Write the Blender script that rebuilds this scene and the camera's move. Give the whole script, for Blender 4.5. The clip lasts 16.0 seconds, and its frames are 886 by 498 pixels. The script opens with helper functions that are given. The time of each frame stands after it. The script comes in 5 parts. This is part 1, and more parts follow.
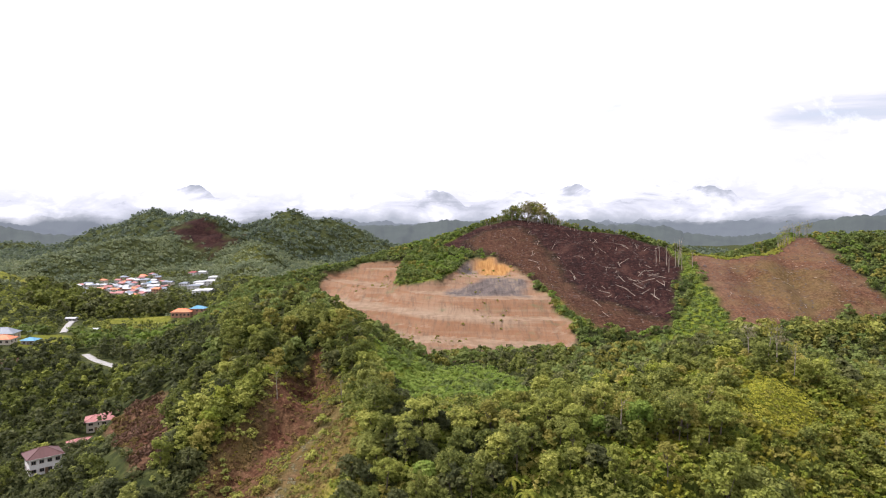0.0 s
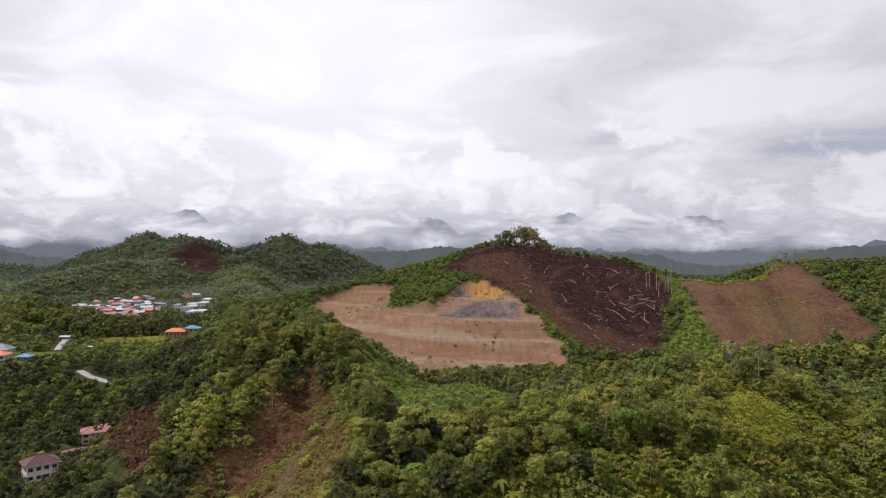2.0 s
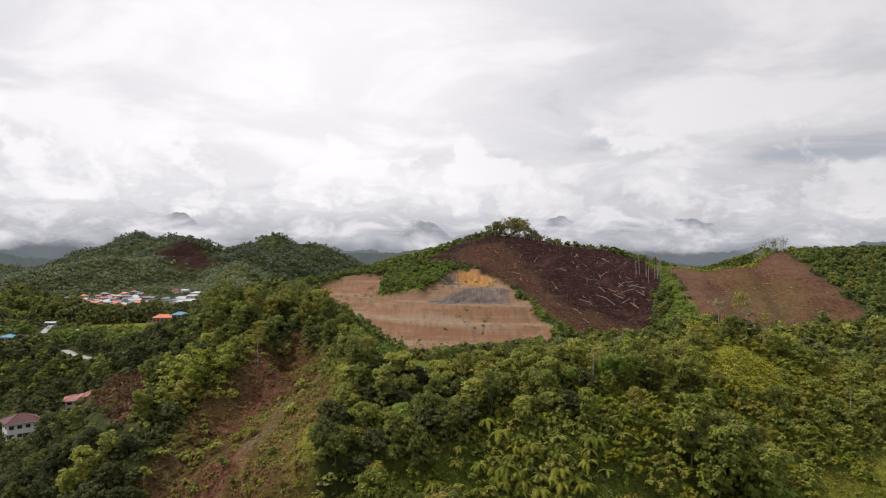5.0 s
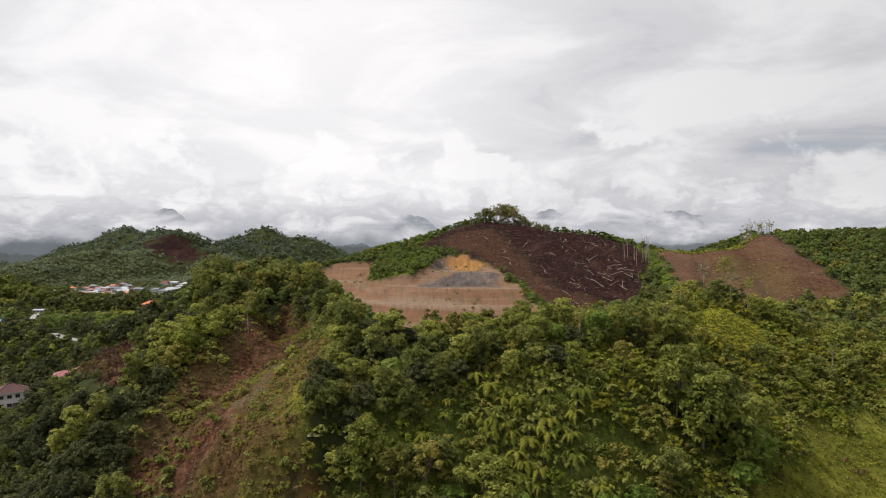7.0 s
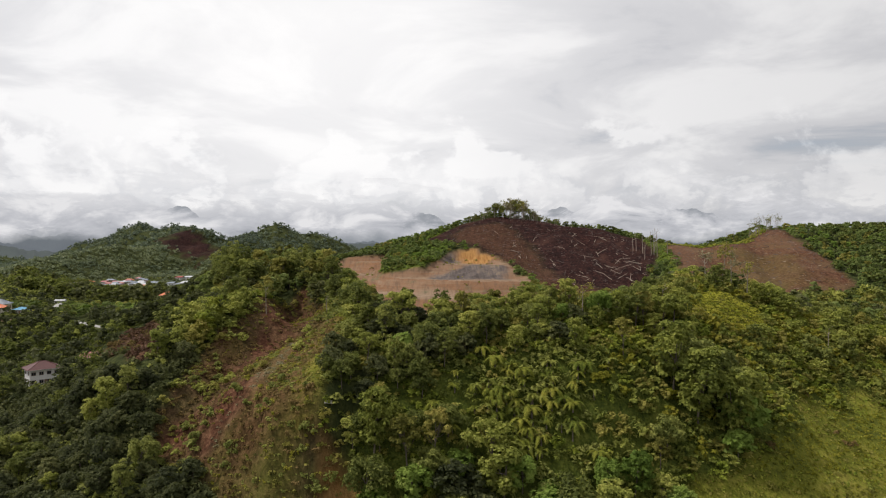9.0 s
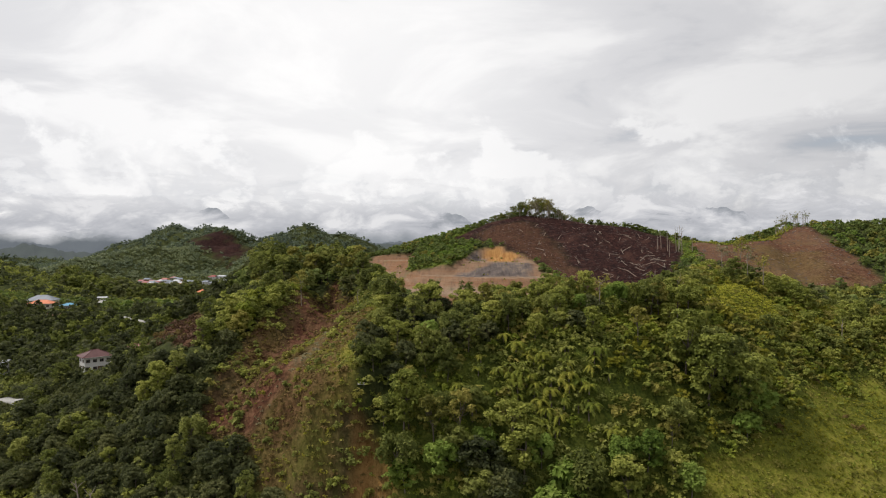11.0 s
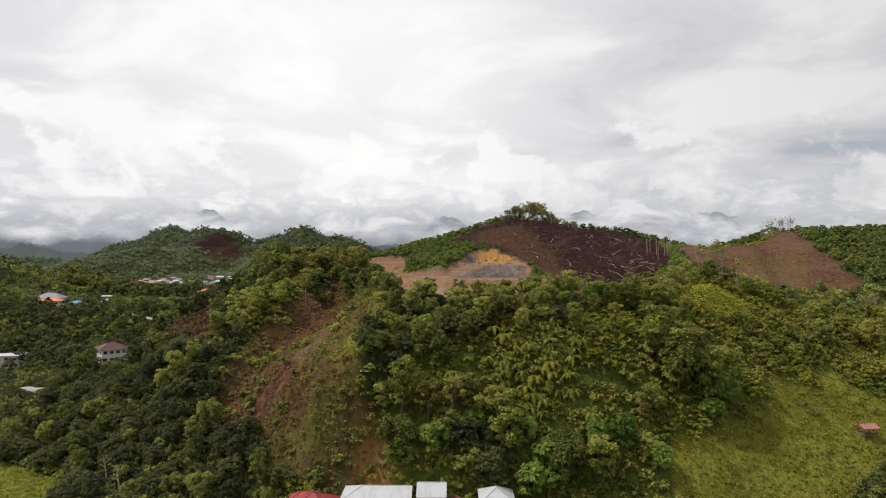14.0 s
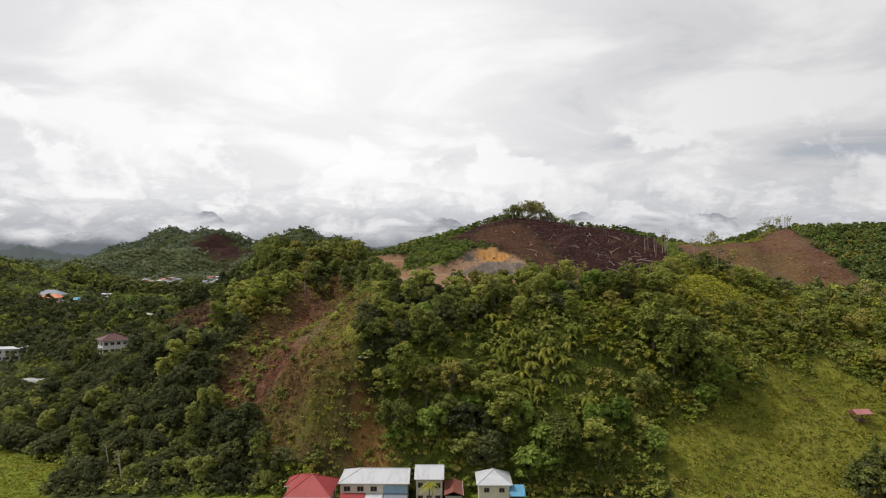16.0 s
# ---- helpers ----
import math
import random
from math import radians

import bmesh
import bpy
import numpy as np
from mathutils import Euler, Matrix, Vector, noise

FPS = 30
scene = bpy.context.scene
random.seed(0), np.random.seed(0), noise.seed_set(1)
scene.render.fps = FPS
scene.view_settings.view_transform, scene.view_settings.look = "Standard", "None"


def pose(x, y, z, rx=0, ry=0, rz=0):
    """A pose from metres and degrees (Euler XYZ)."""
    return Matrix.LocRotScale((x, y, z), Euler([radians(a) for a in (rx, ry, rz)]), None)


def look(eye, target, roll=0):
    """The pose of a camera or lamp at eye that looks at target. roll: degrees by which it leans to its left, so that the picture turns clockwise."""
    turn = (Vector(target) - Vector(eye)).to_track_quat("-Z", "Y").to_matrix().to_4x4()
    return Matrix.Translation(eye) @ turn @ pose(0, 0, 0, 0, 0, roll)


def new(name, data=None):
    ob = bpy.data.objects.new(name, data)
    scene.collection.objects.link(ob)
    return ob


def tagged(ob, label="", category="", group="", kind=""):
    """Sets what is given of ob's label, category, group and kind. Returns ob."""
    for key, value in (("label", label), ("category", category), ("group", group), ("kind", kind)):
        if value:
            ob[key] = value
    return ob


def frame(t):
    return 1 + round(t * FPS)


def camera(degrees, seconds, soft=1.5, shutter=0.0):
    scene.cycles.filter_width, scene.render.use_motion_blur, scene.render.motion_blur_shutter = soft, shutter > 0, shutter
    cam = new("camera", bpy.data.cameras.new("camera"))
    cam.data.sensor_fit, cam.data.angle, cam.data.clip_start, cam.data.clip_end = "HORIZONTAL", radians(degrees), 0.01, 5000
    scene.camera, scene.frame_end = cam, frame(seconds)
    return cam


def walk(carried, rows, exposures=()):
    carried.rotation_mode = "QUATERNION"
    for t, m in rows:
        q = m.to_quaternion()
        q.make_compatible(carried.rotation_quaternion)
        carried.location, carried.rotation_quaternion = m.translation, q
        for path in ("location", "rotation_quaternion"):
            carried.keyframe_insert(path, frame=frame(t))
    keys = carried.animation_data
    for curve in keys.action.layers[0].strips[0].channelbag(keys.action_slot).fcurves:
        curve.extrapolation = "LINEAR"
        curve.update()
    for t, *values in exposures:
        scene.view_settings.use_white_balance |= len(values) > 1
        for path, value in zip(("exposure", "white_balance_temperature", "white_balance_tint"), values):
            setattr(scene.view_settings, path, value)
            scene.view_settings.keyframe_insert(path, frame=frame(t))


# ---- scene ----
cam = camera(68, 16.0, soft=1.1)
# seconds, x, y, z, yaw, pitch, roll
PATH = [
    (0, -2.45, 11.21, 86.70, -0.218, -2.604, -0.140),
    (0.5, -2.51, 8.92, 86.23, 0.737, -1.547, 0.155),
    (1, -2.09, 5.85, 85.79, -1.728, -1.039, 0.561),
    (1.5, -2.25, 3.69, 84.58, -2.482, -0.700, 0.524),
    (2, -2.28, 3.24, 82.38, -0.770, -0.186, 0.430),
    (2.5, -1.83, 2.24, 80.12, -2.063, 0.053, 0.666),
    (3, -1.85, 2.28, 77.23, -0.842, 0.145, 0.500),
    (3.5, -1.48, 1.93, 74.43, -1.855, 0.335, 0.532),
    (3.7, -1.47, 2.29, 72.94, -1.400, 0.185, 0.542),
    (5.8, -0.26, 4.38, 60.51, -1.541, 0.383, 0.338),
    (6, -0.27, 4.31, 59.24, 0.868, 0.235, 0.118),
    (6.5, 0.31, 3.99, 56.85, -1.664, 0.207, 0.072),
    (7, 0.01, 2.45, 55.09, -2.352, -0.071, -0.115),
    (7.5, 0.00, -0.00, 54.00, 0.000, 0.000, 0.000),
    (8, -0.08, -2.22, 52.97, -0.746, -0.110, 0.037),
    (8.5, 0.07, -4.71, 51.63, -1.068, -0.123, -0.012),
    (9, 0.18, -7.40, 50.22, -1.390, -0.200, -0.020),
    (9.2, 0.01, -8.65, 49.72, -0.635, -0.189, -0.093),
    (11.3, 0.77, -22.05, 48.18, 0.953, -0.157, -0.244),
    (11.5, 0.78, -23.54, 48.19, 0.521, -0.119, -0.228),
    (12, 0.96, -26.88, 48.05, 0.399, -0.133, -0.216),
    (12.5, 1.04, -30.20, 47.86, 0.409, -0.074, -0.170),
    (13, 1.04, -33.55, 47.51, 0.499, -0.320, -0.145),
    (13.5, 1.00, -36.33, 47.40, 0.859, -0.054, 0.010),
    (14, 1.15, -38.05, 47.33, 0.576, 0.100, 0.125),
    (14.5, 1.34, -39.30, 47.19, 0.333, 0.174, 0.267),
    (15, 1.64, -40.05, 46.38, 0.052, 0.168, 0.339),
    (15.5, 1.66, -40.46, 44.93, 0.214, 0.199, 0.177),
    (16, 1.68, -40.44, 42.91, 0.509, 0.298, 0.029),
]
EXPOSURES = [(0.0, 0.78, 6200, 18), (0.5, 0.6, 6200, 18), (1.0, 0.27, 6200, 18), (1.5, 0.1, 6200, 18), (2.5, 0.0, 6200, 18), (3.5, 0.0, 6300, 16), (6.0, 0.0, 6500, 13), (9.0, 0.0, 6500, 11), (16.0, 0.0, 6500, 10.5)]
walk(cam, [(t, pose(x, y, z, 90 + p, 0, w) @ pose(0, 0, 0, 0, 0, r)) for t, x, y, z, w, p, r in PATH], EXPOSURES)

# ---------------------------------------------------------------- world and sun
SUN_HEIGHT, SUN_TURN = 56, -82  # degrees up, and degrees to the left of +y
world = bpy.data.worlds.new("sky")
scene.world = world
world.use_nodes = True
wn, wl = world.node_tree.nodes, world.node_tree.links
wn.clear()


def wnode(kind, **values):
    n = wn.new(kind)
    for key, value in values.items():
        if key in n.inputs:
            n.inputs[key].default_value = value
    return n


def wmath(op, a, b=None, clamp=False):
    n = wn.new("ShaderNodeMath")
    n.operation, n.use_clamp = op, clamp
    for slot, v in ((0, a), (1, b)):
        if v is None:
            continue
        if isinstance(v, (int, float)):
            n.inputs[slot].default_value = v
        else:
            wl.new(v, n.inputs[slot])
    return n.outputs[0]


def wramp(value, stops):
    n = wn.new("ShaderNodeValToRGB")
    n.color_ramp.interpolation = "EASE"
    while len(n.color_ramp.elements) < len(stops):
        n.color_ramp.elements.new(0.5)
    for e, (at, colour) in zip(n.color_ramp.elements, stops):
        e.position, e.color = at, (*colour, 1)
    wl.new(value, n.inputs[0])
    return n.outputs[0]


def wmix(fac, a, b):
    n = wn.new("ShaderNodeMix")
    n.data_type = "RGBA"
    for slot, v in ((0, fac), (6, a), (7, b)):
        if isinstance(v, (int, float)):
            n.inputs[slot].default_value = v
        elif isinstance(v, tuple):
            n.inputs[slot].default_value = (*v, 1)
        else:
            wl.new(v, n.inputs[slot])
    return n.outputs[2]


nishita = wn.new("ShaderNodeTexSky")
nishita.sky_type, nishita.sun_disc = "NISHITA", False
nishita.sun_elevation, nishita.sun_rotation = radians(SUN_HEIGHT), radians(SUN_TURN)
blue = wn.new("ShaderNodeVectorMath")
blue.operation = "SCALE"
blue.inputs["Scale"].default_value = 0.12
wl.new(nishita.outputs[0], blue.inputs[0])
coord = wn.new("ShaderNodeTexCoord").outputs["Generated"]
split = wn.new("ShaderNodeSeparateXYZ")
wl.new(coord, split.inputs[0])
# High cloud, laid out on a level sheet; it closes up towards the horizon.
flat = wmath("ADD", wmath("MAXIMUM", split.outputs[2], 0.0), 0.22)
sheet = wn.new("ShaderNodeCombineXYZ")
wl.new(wmath("DIVIDE", split.outputs[0], flat), sheet.inputs[0])
wl.new(wmath("DIVIDE", split.outputs[1], flat), sheet.inputs[1])
high = wnode("ShaderNodeTexNoise", Scale=1.5, Detail=7.0, Roughness=0.55, Distortion=0.5)
wl.new(sheet.outputs[0], high.inputs["Vector"])
# Heaped cloud low over the mountains.
stretch = wn.new("ShaderNodeVectorMath")
stretch.operation = "MULTIPLY"
stretch.inputs[1].default_value = (1.0, 1.0, 1.45)
wl.new(coord, stretch.inputs[0])
heap = wnode("ShaderNodeTexNoise", Scale=9.0, Detail=11.0, Roughness=0.58, Distortion=0.2)
wl.new(stretch.outputs[0], heap.inputs["Vector"])
veil = wramp(high.outputs[0], [(0.28, (0.52, 0.53, 0.56)), (0.45, (0.74, 0.74, 0.755)), (0.62, (0.95, 0.945, 0.94))])
piles = wramp(heap.outputs[0], [(0.36, (0.54, 0.55, 0.58)), (0.46, (0.66, 0.67, 0.70)), (0.51, (0.84, 0.84, 0.85)), (0.60, (0.98, 0.975, 0.97))])
ragged = wmath("MULTIPLY", wmath("SUBTRACT", heap.outputs[0], 0.5), 0.55)
low = wmath("MULTIPLY", wmath("SUBTRACT", wmath("ADD", 0.135, ragged), split.outputs[2]), 26.0, True)
low = wmath("MULTIPLY", low, 0.85)
cloud = wmix(low, veil, piles)
# The sun behind thin cloud brightens the sky about it.
glow = wn.new("ShaderNodeVectorMath")
glow.operation = "DOT_PRODUCT"
wl.new(coord, glow.inputs[0])
glow.inputs[1].default_value = Vector((-0.16, 0.92, 0.36)).normalized()
bright = wmath("POWER", wmath("MAXIMUM", glow.outputs["Value"], 0.0), 22.0)
cloud = wmix(wmath("MULTIPLY", bright, 0.7), cloud, (1.08, 1.07, 1.05))
cover = wmath("MULTIPLY", wramp(high.outputs[0], [(0.22, (0.72, 0.72, 0.72)), (0.42, (0.97, 0.97, 0.97))]), 1.0)
dim = wmath("SUBTRACT", 1.0, wmath("MULTIPLY", wmath("MAXIMUM", split.outputs[0], 0.0), 0.34))
shade = wn.new("ShaderNodeVectorMath")
shade.operation = "SCALE"
wl.new(cloud, shade.inputs[0])
wl.new(dim, shade.inputs["Scale"])
back = wnode("ShaderNodeBackground", Strength=1.0)
wl.new(wmix(cover, blue.outputs[0], shade.outputs[0]), back.inputs[0])
wl.new(back.outputs[0], wn.new("ShaderNodeOutputWorld").inputs[0])

sun = new("sun", bpy.data.lights.new("sun", "SUN"))
sun.data.energy, sun.data.angle, sun.data.color = 3.2, radians(7), (1.0, 0.95, 0.88)
sun.matrix_world = look((0, 0, 400), Vector((0, 0, 400)) - Vector((math.sin(radians(SUN_TURN)) * math.cos(radians(SUN_HEIGHT)), math.cos(radians(SUN_TURN)) * math.cos(radians(SUN_HEIGHT)), math.sin(radians(SUN_HEIGHT)))))


# ---------------------------------------------------------------- materials
class Mat:
    """A small builder of node materials."""

    def __init__(self, name):
        self.m = bpy.data.materials.new(name)
        self.m.use_nodes = True
        self.n, self.l = self.m.node_tree.nodes, self.m.node_tree.links
        self.p = self.n["Principled BSDF"]
        self.out = self.n["Material Output"]
        self.p.inputs["Specular IOR Level"].default_value = 0.25

    def put(self, v, socket):
        if isinstance(v, (int, float)):
            socket.default_value = v
        elif isinstance(v, tuple):
            socket.default_value = (*v, 1) if len(v) == 3 and len(socket.default_value) == 4 else v
        else:
            self.l.new(v, socket)

    def where(self, kind="Object"):
        return self.n.new("ShaderNodeTexCoord").outputs[kind]

    def position(self):
        return self.n.new("ShaderNodeNewGeometry").outputs["Position"]

    def noise(self, vector, scale, detail=4.0, rough=0.55, distortion=0.0):
        n = self.n.new("ShaderNodeTexNoise")
        for key, v in (("Vector", vector), ("Scale", scale), ("Detail", detail), ("Roughness", rough), ("Distortion", distortion)):
            self.put(v, n.inputs[key])
        return n.outputs[0]

    def cells(self, vector, scale):
        n = self.n.new("ShaderNodeTexVoronoi")
        self.put(vector, n.inputs["Vector"])
        self.put(scale, n.inputs["Scale"])
        return n.outputs

    def scaled(self, vector, by):
        n = self.n.new("ShaderNodeVectorMath")
        n.operation = "MULTIPLY"
        self.put(vector, n.inputs[0])
        n.inputs[1].default_value = by
        return n.outputs[0]

    def math(self, op, a, b=0.0, clamp=False):
        n = self.n.new("ShaderNodeMath")
        n.operation, n.use_clamp = op, clamp
        self.put(a, n.inputs[0])
        self.put(b, n.inputs[1])
        return n.outputs[0]

    def span(self, v, a, b, c=0.0, d=1.0):
        n = self.n.new("ShaderNodeMapRange")
        self.put(v, n.inputs[0])
        for slot, x in zip((1, 2, 3, 4), (a, b, c, d)):
            n.inputs[slot].default_value = x
        return n.outputs[0]

    def ramp(self, value, *stops):
        n = self.n.new("ShaderNodeValToRGB")
        while len(n.color_ramp.elements) < len(stops):
            n.color_ramp.elements.new(0.5)
        for e, (at, colour) in zip(n.color_ramp.elements, stops):
            e.position, e.color = at, (*colour, 1)
        self.put(value, n.inputs[0])
        return n.outputs[0]

    def mix(self, fac, a, b, blend="MIX"):
        n = self.n.new("ShaderNodeMix")
        n.data_type, n.blend_type = "RGBA", blend
        for slot, v in ((0, fac), (6, a), (7, b)):
            self.put(v, n.inputs[slot])
        return n.outputs[2]

    def attribute(self, name):
        n = self.n.new("ShaderNodeAttribute")
        n.attribute_name = name
        return n.outputs

    def done(self, colour, rough=0.8, bump=None, strength=0.5, distance=0.1, metal=0.0):
        self.put(colour, self.p.inputs["Base Color"])
        self.put(rough, self.p.inputs["Roughness"])
        self.put(metal, self.p.inputs["Metallic"])
        if bump is not None:
            b = self.n.new("ShaderNodeBump")
            b.inputs["Strength"].default_value, b.inputs["Distance"].default_value = strength, distance
            self.put(bump, b.inputs["Height"])
            self.l.new(b.outputs[0], self.p.inputs["Normal"])
        return self.m


def leafy(name, *colours, crowns=0.14, clumps=0.9, thin=0.38, grain=0.30):
    """Foliage: colour differs from crown to crown, from spray to spray and from leaf to leaf, and light comes through the leaves."""
    k = Mat(name)
    p = k.position()
    tree = k.n.new("ShaderNodeSeparateColor")
    k.l.new(k.cells(p, crowns)["Color"], tree.inputs[0])
    spray = k.noise(p, clumps, 2.0)
    island = k.n.new("ShaderNodeNewGeometry").outputs["Random Per Island"]
    each = k.n.new("ShaderNodeObjectInfo").outputs["Random"]
    v = k.math("ADD", k.math("MULTIPLY", tree.outputs[0], 0.26), k.math("MULTIPLY", spray, 0.34))
    v = k.math("ADD", v, k.math("ADD", k.math("ADD", k.math("MULTIPLY", island, grain), 0.15 - grain / 2), k.math("MULTIPLY", each, 0.30)))
    steps = [(0.18 + 0.72 * n / (len(colours) - 1), c) for n, c in enumerate(colours)]
    colour = k.ramp(v, *steps)
    k.done(colour, 0.7)
    k.p.inputs["Specular IOR Level"].default_value = 0.1
    t = k.n.new("ShaderNodeBsdfTranslucent")
    k.l.new(k.mix(0.32, colour, (0.20, 0.25, 0.04)), t.inputs[0])
    s = k.n.new("ShaderNodeMixShader")
    s.inputs[0].default_value = thin
    k.l.new(k.p.outputs[0], s.inputs[1])
    k.l.new(t.outputs[0], s.inputs[2])
    k.l.new(s.outputs[0], k.out.inputs[0])
    return k.m


def plain(name, colour, rough=0.7, vary=0.25, scale=1.5, metal=0.0):
    """A painted, plastered or weathered surface with stains at two sizes."""
    k = Mat(name)
    p = k.where()
    dark = tuple(c * (1 - vary) for c in colour)
    v = k.math("ADD", k.math("MULTIPLY", k.noise(p, scale, 5.0), 0.6), k.math("MULTIPLY", k.noise(p, scale * 9, 3.0), 0.4))
    return k.done(k.ramp(v, (0.34, dark), (0.62, colour)), rough, v, 0.2, 0.02, metal)


def roofing(name, colour, old=(0.25, 0.22, 0.2)):
    """Ribbed metal roofing, streaked down the slope."""
    k = Mat(name)
    p = k.where()
    streak = k.noise(k.scaled(p, (0.9, 0.3, 0.3)), 1.0, 6.0)
    c = k.ramp(streak, (0.36, tuple(a * 0.72 + 0.28 * b * a * 2 for a, b in zip(colour, old))), (0.58, colour))
    wave = k.n.new("ShaderNodeTexWave")
    k.put(p, wave.inputs["Vector"])
    wave.inputs["Scale"].default_value = 1.6
    return k.done(c, 0.5, wave.outputs["Fac"], 0.4, 0.03)


LEAF_DARK = leafy("leaf_dark", (0.034, 0.043, 0.013), (0.088, 0.104, 0.025), (0.186, 0.203, 0.050), (0.327, 0.330, 0.084))
LEAF_MID = leafy("leaf_mid", (0.053, 0.067, 0.017), (0.139, 0.162, 0.033), (0.275, 0.293, 0.059), (0.460, 0.446, 0.113))
LEAF_BRIGHT = leafy("leaf_bright", (0.063, 0.085, 0.013), (0.146, 0.184, 0.024), (0.269, 0.296, 0.042), (0.424, 0.394, 0.077))
LEAF_OLIVE = leafy("leaf_olive", (0.060, 0.060, 0.016), (0.149, 0.145, 0.031), (0.271, 0.246, 0.056), (0.411, 0.347, 0.094))
# LEAF_DEEP: the darkest green, its blue raised to stand for valley haze.
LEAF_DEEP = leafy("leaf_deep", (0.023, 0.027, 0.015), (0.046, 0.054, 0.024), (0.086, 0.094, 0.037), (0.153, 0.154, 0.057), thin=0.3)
LEAF_PALE = leafy("leaf_pale", (0.13, 0.11, 0.06), (0.22, 0.19, 0.11), (0.30, 0.26, 0.16), (0.38, 0.33, 0.22))
# Forest green turned paler and bluer to imitate haze over distance.
LEAF_HAZED = leafy("leaf_hazed", (0.046, 0.062, 0.056), (0.089, 0.114, 0.088), (0.158, 0.189, 0.116), (0.248, 0.272, 0.145), crowns=0.05, clumps=0.010, thin=0.3, grain=0.10)
LEAF_WOOD = leafy("leaf_wood", (0.046, 0.072, 0.022), (0.088, 0.124, 0.036), (0.150, 0.192, 0.054), (0.235, 0.270, 0.080), crowns=0.10, clumps=0.5)
LEAF_LUSH = leafy("leaf_lush", (0.070, 0.112, 0.020), (0.122, 0.185, 0.032), (0.190, 0.262, 0.048), (0.275, 0.335, 0.075), clumps=0.3)
FROND = leafy("frond", (0.071, 0.098, 0.016), (0.143, 0.176, 0.027), (0.247, 0.258, 0.038), (0.389, 0.353, 0.063), crowns=0.3)
GRASS = leafy("grass_blade", (0.105, 0.110, 0.013), (0.173, 0.176, 0.018), (0.242, 0.226, 0.026), (0.315, 0.273, 0.047), crowns=0.08, clumps=0.25)
KNOLL_GRASS = leafy("knoll_grass", (0.196, 0.218, 0.024), (0.299, 0.316, 0.033), (0.402, 0.397, 0.046), (0.517, 0.471, 0.077), crowns=0.1, clumps=0.3)
BRUSH = leafy("cut_brush", (0.030, 0.015, 0.010), (0.060, 0.030, 0.020), (0.100, 0.050, 0.032), (0.170, 0.095, 0.058), crowns=0.2, clumps=0.5, thin=0.15)
DRY = leafy("dry_scrub", (0.060, 0.040, 0.017), (0.112, 0.074, 0.028), (0.170, 0.112, 0.042), (0.25, 0.17, 0.068), crowns=0.1, clumps=0.3)
BARK = plain("bark", (0.17, 0.14, 0.105), 0.9, 0.5, 2.0)
DEAD = plain("dead_wood", (0.36, 0.30, 0.24), 0.85, 0.45, 1.2)
CHAR = plain("charred_wood", (0.10, 0.075, 0.065), 0.9, 0.5, 1.2)


